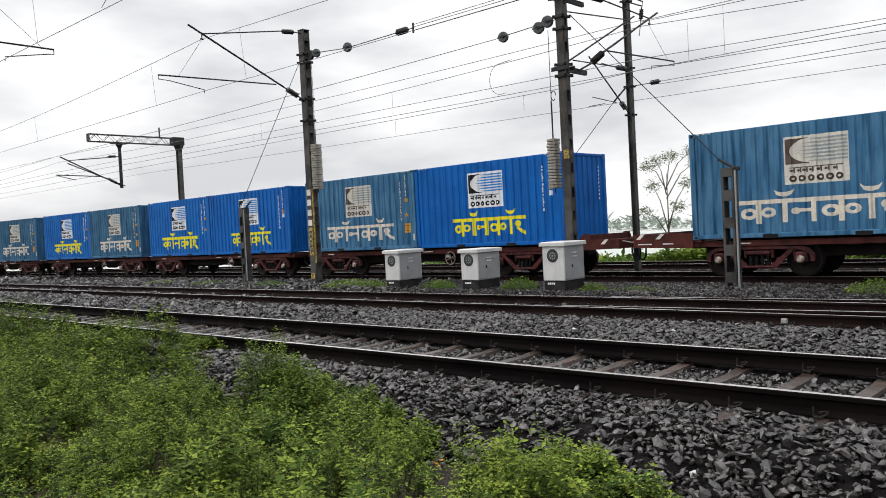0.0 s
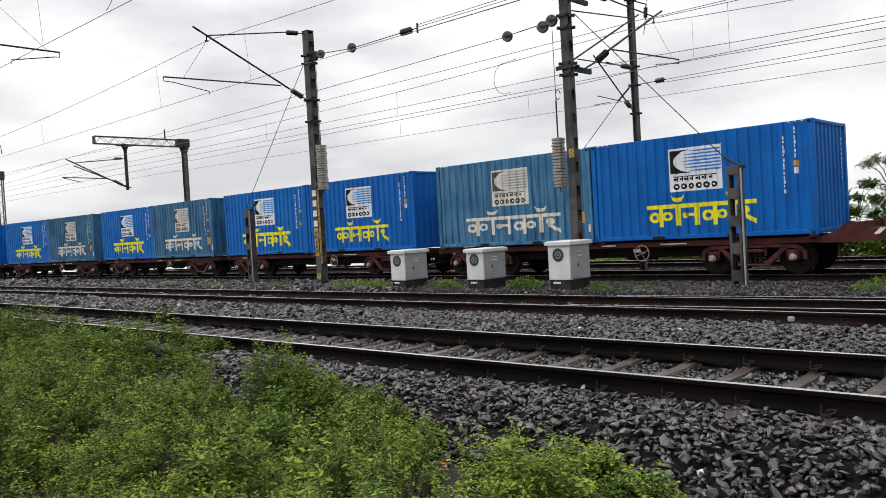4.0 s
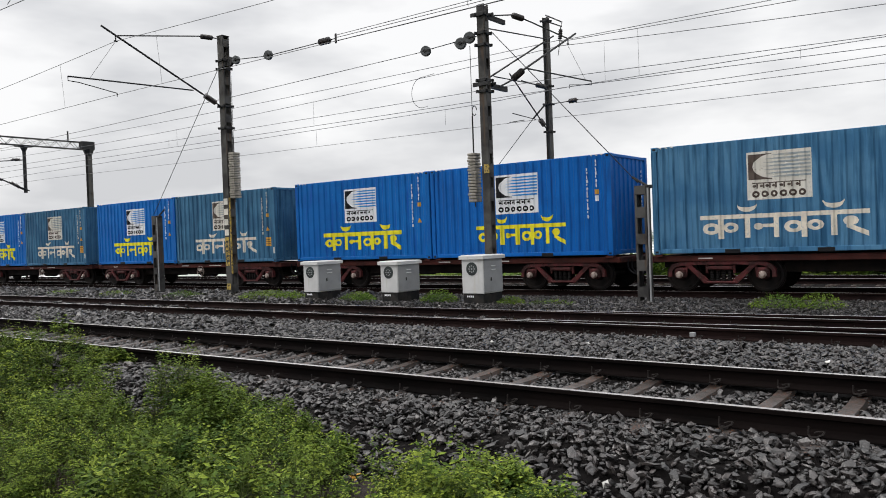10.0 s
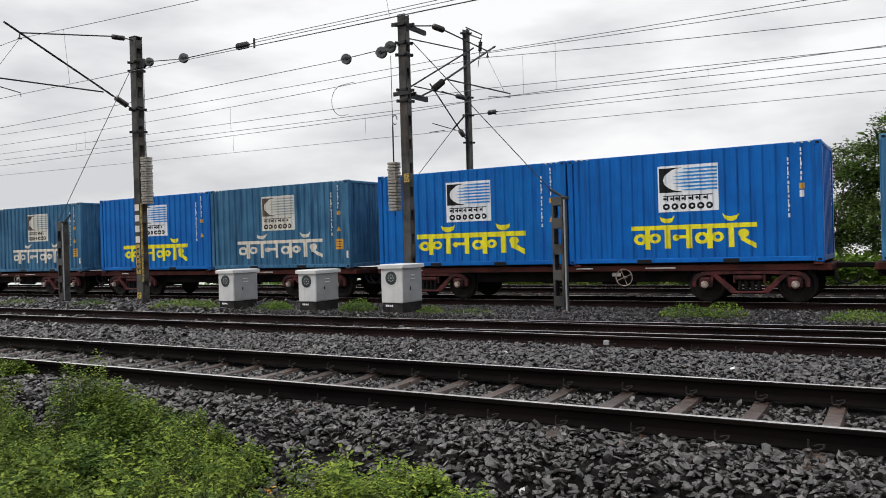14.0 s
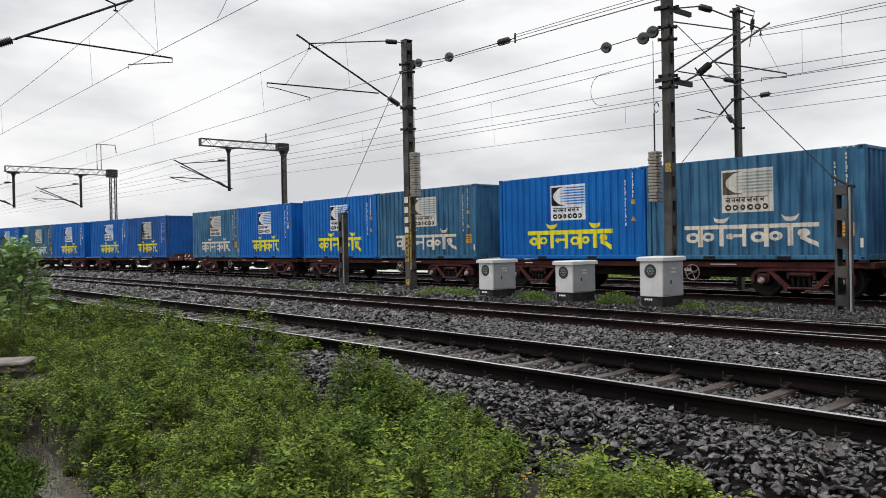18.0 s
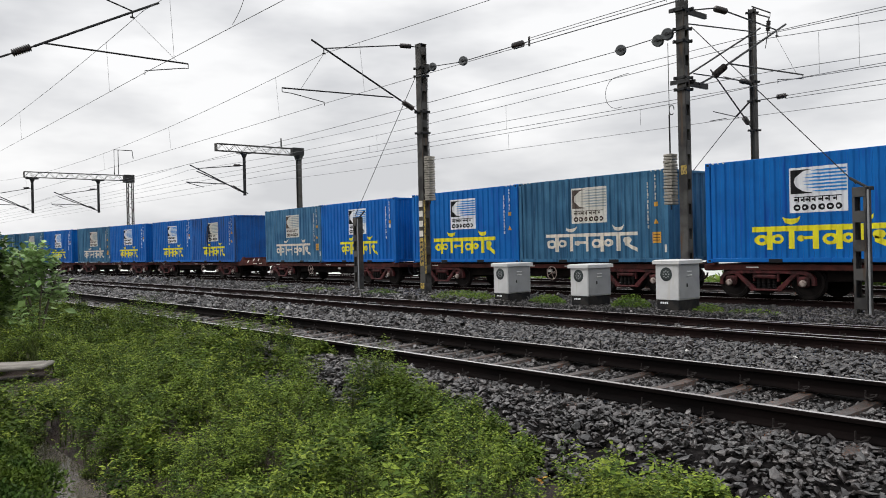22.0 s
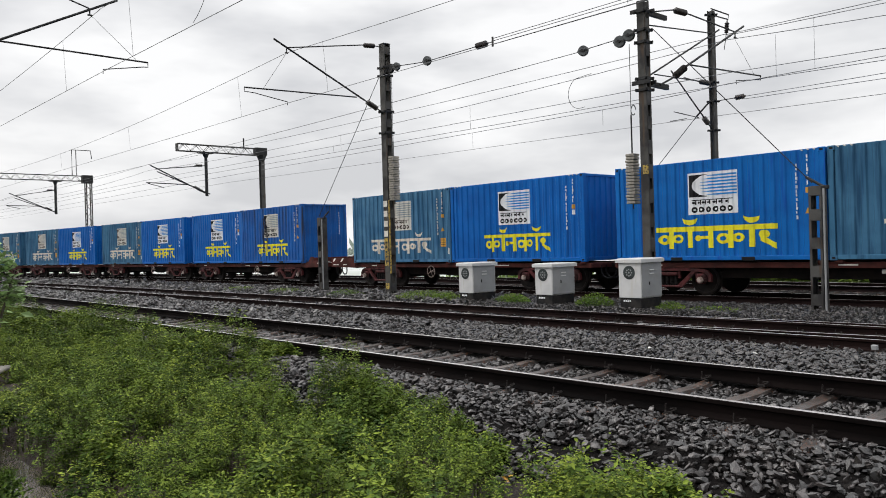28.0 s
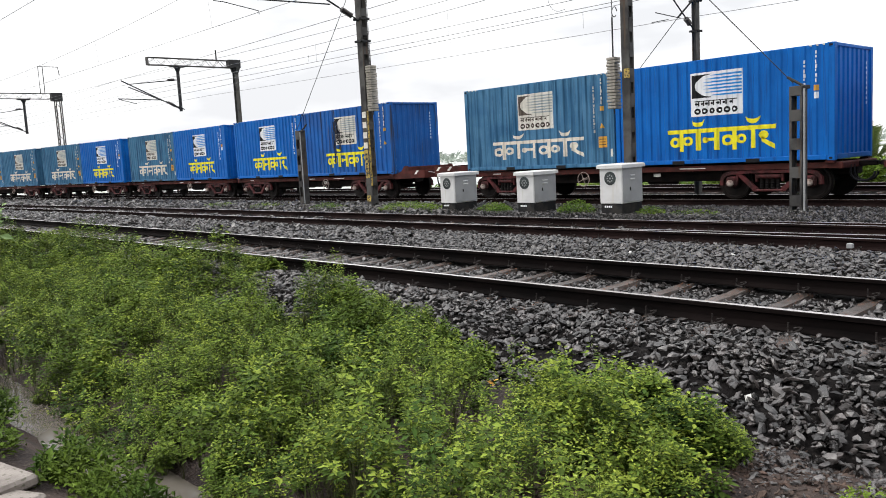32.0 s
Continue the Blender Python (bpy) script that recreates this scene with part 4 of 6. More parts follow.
def anchor_post(x, y, top, base, tip):
    p = thing("anchor_post", "short battened steel post with open windows holding a guy rod", "post", group="anchor posts")
    battened_mast(p, x, y, base - 0.2, top, 0.27, step=0.60, plate=0.24, first=0.36)
    part("top_plate", Geo().box((x, y, top - 0.09), (0.26, 0.29, 0.20), 0.005), M_MAST, p)
    part("conduit", Geo().tube((x + 0.18, y - 0.13, base - 0.1), (x + 0.18, y - 0.13, top - 0.05), 0.022, 8), M_BOXGREY, p, "pale grey conduit pipe")
    part("guy_clevis", Geo().tube((x + 0.12, y, top), (x + 0.12 + tip[0] * 0.35, y, top + 0.22), 0.03, 8).box((x + 0.15, y, top - 0.02), (0.16, 0.12, 0.08), 0.01), M_DARKSTEEL, p)
    return p


def truss_beam(parent, x, y0, y1, z0, z1, d=0.18):
    for dx in (-d, d):
        for z in (z0, z1):
            part("beam_chord", Geo().box((x + dx, (y0 + y1) / 2, z), (0.05, abs(y1 - y0), 0.05)), M_MAST, parent)
        n = max(4, int(abs(y1 - y0) / 0.45))
        for i in range(n):
            a, b = y0 + (y1 - y0) * i / n, y0 + (y1 - y0) * (i + 1) / n
            lo, hi = (z0, z1) if i % 2 else (z1, z0)
            part("beam_lacing", Geo().tube((x + dx, a, lo), (x + dx, b, hi), 0.016, 5), M_MAST, parent)
    part("beam_end", Geo().box((x, y1, (z0 + z1) / 2), (d * 2 + 0.06, 0.04, z1 - z0 + 0.05), 0.004), M_MAST, parent)


def drop_arm(parent, x, y, top, low, tip_y, s=1.0):
    part("drop_tube", Geo().tube((x, y, top), (x, y, low), 0.10 * s, 10), M_DARKSTEEL, parent)
    part("drop_bracket", Geo().box((x, y, top - 0.02), (0.5, 0.9 * s, 0.10), 0.01).lathe((x, y, top - 0.4), (x, y, top - 0.05), [(0, 0.10), (1, 0.26)], 8), M_DARKSTEEL, parent)
    rod(parent, "bracket_tube", (x, y, low + 0.15), (x, tip_y, low + 1.95), 0.042)
    insulator(parent, (x, y - 0.25, low + 0.28), (x, y - 1.0, low + 0.68), 0.10, 6)
    rod(parent, "stay_tube", (x, y, top - 0.9), (x, tip_y + 0.4, low + 1.72), 0.030)
    insulator(parent, (x, y - 0.2, top - 0.9), (x, y - 0.85, top - 0.93), 0.09, 5)
    rod(parent, "register_tube", (x, y - 1.4, low + 0.75), (x, tip_y - 0.3, low + 0.80), 0.032)
    rod(parent, "steady_arm", (x, tip_y - 0.2, low + 0.75), (x, tip_y + 0.9, low + 0.5), 0.024)
    rod(parent, "bracket_tube", (x + 0.5, y, low + 0.1), (x + 0.5, tip_y + 0.25, low + 1.5), 0.036)


def near_gantry():
    x, y = -51.6, 28.9
    g = thing("gantry_mast", "steel gantry mast with a truss boom and a hanging drop arm", "railway gantry", group="gantries over the line")
    ibeam_mast(g, x, y, -0.8, 8.85, 0.31)
    part("knee_plate", Geo().box((x, y - 0.1, 8.6), (0.46, 0.9, 0.55), 0.02).lathe((x, y, 7.9), (x, y, 8.35), [(0, 0.2), (1, 0.38)], 6), M_DARKSTEEL, g)
    truss_beam(g, x, y - 0.3, 22.55, 8.32, 8.80)
    rod(g, "lightning_pin", (x, 27.5, 8.8), (x, 27.5, 9.5), 0.05)
    drop_arm(g, x, 24.6, 8.30, 5.30, 20.7, 1.1)
    return g


def far_gantry():
    x, y = -83.2, 27.0
    g = thing("gantry_mast", "lattice gantry mast carrying a long truss boom with two drop arms", "railway gantry", group="gantries over the line")
    for sx in (-1, 1):
        for sy in (-1, 1):
            part("mast_leg", Geo().box((x + sx * 0.25, y + sy * 0.25, 4.2), (0.09, 0.09, 9.9)), M_MAST, g)
    for i in range(18):
        z = -0.4 + i * 0.52
        s = 1 if i % 2 else -1
        part("mast_lacing", Geo().tube((x - 0.25 * s, y - 0.27, z), (x + 0.25 * s, y - 0.27, z + 0.52), 0.028, 4).tube((x + 0.27, y - 0.25 * s, z), (x + 0.27, y + 0.25 * s, z + 0.52), 0.028, 4), M_MAST, g)
    part("knee_plate", Geo().box((x, y - 0.1, 9.1), (0.6, 1.0, 0.8), 0.02), M_DARKSTEEL, g)
    truss_beam(g, x, y - 0.3, 17.2, 8.90, 9.42, 0.22)
    drop_arm(g, x, 23.9, 8.85, 5.6, 19.8, 1.2)
    drop_arm(g, x, 17.9, 8.80, 5.5, 14.2, 1.2)
    part("aux_frame", Geo().path([(x, 25.5, 9.4), (x, 25.5, 12.0), (x, 27.3, 12.0), (x, 27.4, 11.2)], 0.05, 6).tube((x, 25.9, 9.4), (x, 25.9, 12.0), 0.04, 5), M_DARKSTEEL, g)
    return g


def wire(label, pts, sag=0.0, r=0.0095, n=28, group="overhead wires"):
    """A wire hung from point to point."""
    line = []
    for a, b in zip(pts, pts[1:]):
        a, b = Vector(a), Vector(b)
        for i in range(n):
            s = i / n
            p = a.lerp(b, s)
            p.z -= sag * 4 * s * (1 - s)
            line.append(p)
    line.append(Vector(pts[-1]))
    me = Geo().path(line, r, 5).mesh("overhead_wire", M_WIRE, True)
    return tagged(new("overhead_wire", me), label, "overhead wire", group)


def catenary(label, y, messenger, contact, supports, sags, droppers, r=0.009):
    """Messenger and contact wire with droppers, over supports at the places x, with the messenger's sag in each span."""
    def hung(x):
        for x0, x1, sag in zip(supports, supports[1:], sags):
            if x0 <= x <= x1:
                s = (x - x0) / (x1 - x0)
                return messenger - sag * 4 * s * (1 - s)
        return messenger
    xs = [x0 + (x1 - x0) * i / 20 for x0, x1 in zip(supports, supports[1:]) for i in range(20)] + [supports[-1]]
    wire("thin stranded messenger wire above the " + label, [(x, y, hung(x)) for x in xs], 0, r, 1)
    wire("straight grooved contact wire above the " + label, [(x, y, contact) for x in supports], 0.05, r * 0.95)
    for x in droppers:
        d = new("wire_dropper", Geo().tube((x + 0.1, y, contact), (x - 0.1, y, hung(x - 0.1)), 0.0045, 4).mesh("wire_dropper", M_WIRE))
        tagged(d, "thin dropper holding the contact wire of the " + label, "wire dropper", "wire droppers")


anchor_mast()
junction_mast()
far_mast()
near_mast()
anchor_post(-7.2, 17.2, 2.42, -0.26, (-1, 0))
anchor_post(-25.85, 17.0, 2.60, -0.28, (1, 0))
near_gantry()
far_gantry()
catenary("near track", 7.06, 7.58, 6.0, (-230, -170, -120, -68, -20.4, 32, 80), (0.6, 0.6, 0.6, 0.62, 0.6, 0.6), (-60, -52, -43.5, -34.5, -23.4, -18.5, -9.5), 0.0075)
catenary("middle track", 12.96, 7.50, 5.95, (-235, -175, -125, -72, -21.4, 33, 80), (0.7, 0.7, 0.7, 0.74, 0.55, 0.7), (-62, -53, -44, -34.5, -24.5, -19.3, -9.0), 0.008)
TAIL = "wire over the train's track"
wire("upper messenger " + TAIL, [(-230, 20.6, 7.4), (-170, 20.6, 7.4), (-118, 20.6, 7.4), (-84, 20.6, 7.35), (-51.6, 20.6, 7.3), (-10.95, 20.6, 7.02)], 0.2)
wire("upper messenger " + TAIL, [(-10.95, 20.6, 7.0), (34, 20.6, 6.98)], 0.10)
wire("second messenger " + TAIL, [(-118, 20.6, 7.0), (-84, 20.6, 6.95), (-51.6, 20.6, 6.9), (-10.95, 20.6, 6.85)], 0.37)
wire("second messenger " + TAIL, [(-10.95, 20.6, 6.97), (34, 20.6, 6.9)], 0.27)
wire("sagging messenger " + TAIL, [(-10.95, 20.6, 6.85), (34, 20.6, 6.6)], 0.76)
wire("contact " + TAIL, [(-230, 20.6, 5.8), (-118, 20.6, 6.1), (-51.6, 20.6, 6.05), (-10.95, 20.6, 5.63), (34, 20.6, 5.66)], 0.04)
wire("second contact " + TAIL, [(-118, 20.6, 6.4), (-51.6, 20.6, 6.30), (-10.95, 20.6, 5.94), (34, 27.6, 5.9)], 0.03)
wire("third contact " + TAIL, [(-118, 20.6, 5.7), (-51.6, 20.6, 5.64), (-14, 20.6, 5.54), (-10.95, 20.6, 5.64), (34, 27.2, 5.62)], 0.01)
wire("contact wire over the farther track, drawing away from the line", [(-118, 26.5, 6.6), (-51.6, 26.5, 6.34), (-15.5, 26.5, 5.80), (34, 26.5, 4.94)], 0.02)
wire("strained tail wire from the slim mast behind the train", [(-11.95, 23.4, 5.74), (34, 23.4, 5.74)], 0.02)
wire("second strained tail wire from the slim mast behind the train", [(-11.95, 23.4, 5.66), (34, 24.9, 5.2)], 0.02)
wire("strained tail wire from the dark steel column", [(-13.0, 16.85, 6.42), (-68, 17.6, 6.65), (-140, 20.5, 7.0)], 0.22)
wire("strained tail wire from the battened mast", [(-15.87, 16.4, 7.29), (34, 16.2, 7.35)], 0.02)
wire("second strained tail wire from the battened mast", [(-15.87, 16.4, 7.22), (34, 16.3, 7.2)], 0.02)
wire("third strained tail wire from the battened mast", [(-15.87, 16.4, 7.12), (34, 16.0, 7.0)], 0.05)
for x, low, high in ((-29.6, 5.82, 6.55), (-30.2, 5.83, 6.13), (-21.2, 5.69, 6.57), (-21.1, 5.0, 5.53), (-8.6, 5.64, 6.90), (-9.6, 5.62, 6.71), (-15.2, 5.05, 5.54), (-4.5, 5.4, 5.66)):
    d = new("wire_dropper", Geo().tube((x, 20.6, low), (x, 20.6, high), 0.0045, 4).mesh("wire_dropper", M_WIRE))
    tagged(d, "thin dropper between wires over the train's track", "wire dropper", "wire droppers")
strain = thing("strain_assembly", "string of insulators and rods pulling a wire from the mast", "insulator string", group="strain assemblies")
rod(strain, "strain_rod", (-21.1, 16.8, 7.50), (-19.05, 16.6, 7.26), 0.014)
rod(strain, "strain_rod", (-19.05, 16.6, 7.26), (-15.87, 16.4, 7.2), 0.014)
tension_pulley(strain, (-20.72, 16.76, 7.44), 0.14)
tension_pulley(strain, (-18.95, 16.58, 7.27), 0.15)
insulator(strain, (-16.65, 16.45, 7.215), (-16.05, 16.41, 7.2), 0.09, 6)
part("yoke_plate", Geo().box((-15.87, 16.4, 7.2), (0.06, 0.03, 0.28), 0.004), M_DARKSTEEL, strain)
arc = [(-15.6, 20.6, 6.76)] + [(-16.1 - 0.45 * math.sin(a), 20.6, 6.22 + 0.50 * math.cos(a)) for a in [math.pi * k / 14 for k in range(15)]] + [(-15.9, 20.6, 5.74)]
bend = [(-14.6 - 0.6 * q * q, 7.06, 6.03 + 0.55 * (1 - q)) for q in [k / 10 for k in range(-10, 11)]]
drop = new("jumper_wire", Geo().path(bend, 0.006, 5).mesh("jumper_wire", M_WIRE, True))
tagged(drop, "curved jumper wire rising from the near contact wire", "jumper wire")
loop = new("jumper_wire", Geo().path(arc, 0.009, 5).mesh("jumper_wire", M_WIRE, True))
tagged(loop, "curved jumper wire linking messenger and contact wire", "jumper wire")


# ---- equipment boxes ----
def apparatus_box(x, y, z, w, d, h, plinth):
    """Painted location box with sloped lid on a black plinth; the emblem is a plain disc."""
    b = thing("apparatus_case", "white steel trackside case on a black plinth with a round emblem", "equipment box", pose(x, y, z), "trackside cases")
    part("plinth", Geo().box((0, 0, plinth / 2 - 0.1), (w * 0.96, d * 0.96, plinth + 0.2), 0.012), M_PLINTH, b, "black painted plinth")
    g = Geo().box((0, 0, plinth + (h - plinth) / 2), (w, d, h - plinth), 0.012)
    part("case_body", g, M_BOXWHITE, b)
    part("case_door", Geo().box((w / 2 + 0.008, 0, plinth + (h - plinth) * 0.5), (0.016, d * 0.93, (h - plinth) * 0.94), 0.005), M_BOXGREY, b, "grey side door panel")
    for k in (0.74, 0.64):
        part("louvre", Geo().box((w / 2 + 0.022, -0.02, plinth + (h - plinth) * k), (0.02, d * 0.22, 0.03), 0.006), M_BOXWHITE, b)
    part("door_handle", Geo().tube((w / 2 + 0.03, -d * 0.15, plinth + 0.3), (w / 2 + 0.03, -d * 0.15, plinth + 0.38), 0.014, 6), M_DARKSTEEL, b)
    o = 0.05
    hw, hd = w / 2 + o, d / 2 + o
    lid = Geo().add([(-hw, -hd, h - 0.05), (hw, -hd, h - 0.05), (hw, hd, h - 0.05), (-hw, hd, h - 0.05), (-hw, -hd, h + 0.03), (hw, -hd, h + 0.03), (hw, hd, h + 0.03), (-hw, hd, h + 0.03),
                     (-hw * 0.9, -hd * 0.85, h + 0.05), (hw * 0.9, -hd * 0.85, h + 0.05), (hw * 0.9, hd * 0.85, h + 0.05), (-hw * 0.9, hd * 0.85, h + 0.05)],
                    [(3, 2, 1, 0), (0, 1, 5, 4), (1, 2, 6, 5), (2, 3, 7, 6), (3, 0, 4, 7), (4, 5, 9, 8), (5, 6, 10, 9), (6, 7, 11, 10), (7, 4, 8, 11), (8, 9, 10, 11)])
    part("lid", lid, M_BOXWHITE, b)
    c = (-w * 0.02, -d / 2 - 0.002, plinth + (h - plinth) * 0.68)
    r = 0.16
    e = part("emblem", Geo().lathe((c[0], c[1], c[2]), (c[0], c[1] - 0.006, c[2]), [(0, r), (1, r)], 28), M_EMBLEM, b, "round dark painted emblem")
    g = Geo()
    for i in range(8):
        a = i * math.pi / 4
        g.box((c[0] + 0.075 * math.cos(a), c[1] - 0.008, c[2] + 0.075 * math.sin(a)), (0.03, 0.004, 0.03), 0, Matrix.Rotation(-a, 3, "Y"))
    g.lathe((c[0], c[1] - 0.006, c[2]), (c[0], c[1] - 0.010, c[2]), [(0, 0.022), (1, 0.022)], 12)
    part("emblem_marks", g, M_BOXGREY, e)
    g = Geo()
    for i in range(4):
        g.box((-w * 0.28 + i * 0.055, -d * 0.48 - 0.004, plinth * 0.72), (0.04, 0.004, 0.045))
    part("plinth_marking", g, M_PANELWHITE, b, "short row of white painted marks")
    return b


apparatus_box(-16.49, 16.12, -0.22, 0.58, 0.92, 1.06, 0.24)
apparatus_box(-13.57, 16.12, -0.22, 0.58, 0.92, 1.03, 0.26)
apparatus_box(-10.91, 16.08, -0.20, 0.62, 0.86, 1.12, 0.24)


# ---- container train ----
LENGTH, WIDTH, TALL = 6.0, 2.438, 2.71
DECK = 0.785
PITCH = 0.2783
FACE = -WIDTH / 2 + 0.012


def wave(x):
    """Depth of the pressed side wall at x, 0 (proud) to 0.036 (sunk)."""
    s = (x / PITCH) % 1.0
    return 0.036 * float(np.interp(s, (0, 0.25, 0.38, 0.75, 0.88, 1.0), (0, 0, 1, 1, 0, 0)))


def wave_breaks(x0, x1):
    k0, k1 = math.floor(x0 / PITCH) - 1, math.ceil(x1 / PITCH) + 1
    xs = [(k + s) * PITCH for k in range(k0, k1) for s in (0.25, 0.38, 0.75, 0.88)]
    return [x for x in xs if x0 < x < x1]


def painted(g, x0, x1, lo, hi, n=1, lift=0.003):
    """A painted shape on the pressed side wall: between the curves lo(x) and hi(x)."""
    xs = sorted(set([x0 + (x1 - x0) * i / n for i in range(n + 1)] + wave_breaks(x0, x1)))
    lo = lo if callable(lo) else (lambda x, v=lo: v)
    hi = hi if callable(hi) else (lambda x, v=hi: v)
    vs, fs = [], []
    for x in xs:
        y = FACE + wave(x) - lift
        vs += [(x, y, lo(x)), (x, y, hi(x))]
    fs = [(2 * i, 2 * i + 2, 2 * i + 3, 2 * i + 1) for i in range(len(xs) - 1)]
    return g.add(vs, fs)


def oval(g, cx, cz, rx, rz, lift=0.003, hole=0.0):
    """A filled oval, or a ring where hole gives the share that is open."""
    def half(x, r):
        return math.sqrt(max(0.0, 1 - ((x - cx) / (rx * r)) ** 2)) if abs(x - cx) < rx * r else 0.0
    if not hole:
        return painted(g, cx - rx, cx + rx, lambda x: cz - rz * half(x, 1), lambda x: cz + rz * half(x, 1), 12, lift)
    painted(g, cx - rx, cx + rx, lambda x: cz + rz * hole * half(x, hole), lambda x: cz + rz * half(x, 1), 14, lift)
    return painted(g, cx - rx, cx + rx, lambda x: cz - rz * half(x, 1), lambda x: cz - rz * hole * half(x, hole), 14, lift)


def slab(g, x0, x1, z0, z1, w, lift=0.003):
    """A slanting stroke of width w."""
    return painted(g, x0, x1, lambda x: z0 + (z1 - z0) * (x - x0) / (x1 - x0) - w / 2, lambda x: z0 + (z1 - z0) * (x - x0) / (x1 - x0) + w / 2, 3, lift)


def bowl(g, cx, z, rx, rz, w, lift=0.003):
    """An upward crescent."""
    f = lambda x, r, d: z - d * math.sqrt(max(0.0, 1 - ((x - cx) / r) ** 2))
    return painted(g, cx - rx, cx + rx, lambda x: f(x, rx, rz), lambda x: f(x, rx * 1.0, rz) + w * (0.35 + 0.65 * math.sqrt(max(0.0, 1 - ((x - cx) / rx) ** 2))), 8, lift)


def word_shapes(x0, z0, w, h, st):
    """The broad painted band of the owner: a head bar with stems, plain ovals and crescents, not lettered."""
    g = Geo()
    head = z0 + h * 0.88
    painted(g, x0, x0 + w, head - st * 0.45, head + st * 0.45, 1)
    u = w / 3.25
    for s, low in ((0.44, 0.0), (0.98, 0.03), (1.55, 0.02), (2.08, 0.0), (2.62, 0.03)):
        painted(g, x0 + s * u - st * 0.55, x0 + s * u + st * 0.55, z0 + h * low, head, 1, 0.0042)
    for s in (0.24, 1.88):
        oval(g, x0 + s * u, z0 + h * 0.42, 0.19 * u, h * 0.23, 0.0036, 0.42)
    for s in (0.64, 2.28):
        oval(g, x0 + s * u, z0 + h * 0.45, 0.16 * u, h * 0.20, 0.0036, 0.42)
    painted(g, x0 + 1.22 * u, x0 + 1.5 * u, z0 + h * 0.42, z0 + h * 0.55, 1, 0.0036)
    oval(g, x0 + 1.20 * u, z0 + h * 0.46, 0.09 * u, h * 0.13, 0.0036)
    slab(g, x0 + 2.84 * u, x0 + 3.22 * u, z0 + h * 0.40, z0 + h * 0.06, st, 0.0036)
    oval(g, x0 + 2.92 * u, z0 + h * 0.56, 0.14 * u, h * 0.17, 0.0036)
    for s in (0.98, 2.62):
        bowl(g, x0 + s * u, z0 + h * 1.30, 0.20 * u, h * 0.25, st * 0.95)
    return g


def logo(parent, x0, z0, w, h, paper, ink, stripe):
    """White square emblem panel: dark field, pale crescent, blue rays and two rows of plain blocks."""
    lp = part("logo_panel", painted(Geo(), x0, x0 + w, z0, z0 + h, 1, 0.003), paper, parent, "white painted emblem panel")
    zt, zb = z0 + h * 0.96, z0 + h * 0.42
    part("dark_field", painted(Geo(), x0 + w * 0.025, x0 + w * 0.40, zb, zt - 0.01, 1, 0.0055), ink, lp)
    cz, rz = (zt + zb) / 2, (zt - zb) * 0.47
    cx, rx, k = x0 + w * 0.44, w * 0.34, 0.52
    oval_half = lambda x, r, h2: h2 * math.sqrt(max(0.0, 1 - ((x - cx) / r) ** 2))
    part("crescent", painted(Geo(), cx - rx, cx, lambda x: cz - oval_half(x, rx, rz), lambda x: cz + oval_half(x, rx, rz), 12, 0.008), paper, lp)
    for i in range(7):
        z = zb + (zt - zb) * (i + 0.6) / 7.2
        start = cx - rx * k * math.sqrt(max(0.0, 1 - ((z - cz) / (rz * 0.92)) ** 2))
        thick = lambda x, a=start: h * 0.019 * min(1.0, 0.15 + (x - a) / (w * 0.22))
        part("ray", painted(Geo(), start, x0 + w * 0.985, lambda x, z=z, f=thick: z - f(x), lambda x, z=z, f=thick: z + f(x), 6, 0.0105), stripe, lp)
    g = painted(Geo(), x0 + w * 0.09, x0 + w * 0.91, z0 + h * 0.335, z0 + h * 0.355, 1, 0.0065)
    for s in (0.16, 0.27, 0.36, 0.46, 0.58, 0.70, 0.82):
        painted(g, x0 + w * (s - 0.012), x0 + w * (s + 0.012), z0 + h * 0.235, z0 + h * 0.34, 1, 0.007)
        oval(g, x0 + w * (s - 0.04), z0 + h * 0.285, w * 0.028, h * 0.028, 0.007)
    part("comb_band", g, ink, lp, "dark band with short teeth")
    for i in range(6):
        cx = x0 + w * (0.14 + i * 0.143)
        part("block", oval(Geo(), cx, z0 + h * 0.115, w * 0.058, h * 0.070, 0.007, 0.36), ink, lp, "plain dark ring")
    return lp


def mark_column(x, z0, n):
    """Small unreadable markings near the right post as plain bars."""
    g = Geo()
    for i in range(n):
        z = z0 - i * 0.105
        painted(g, x - 0.016, x + 0.014 + 0.008 * math.sin(i * 2.7), z - 0.076 + 0.022 * math.sin(i * 1.9), z, 1, 0.0045)
    return g


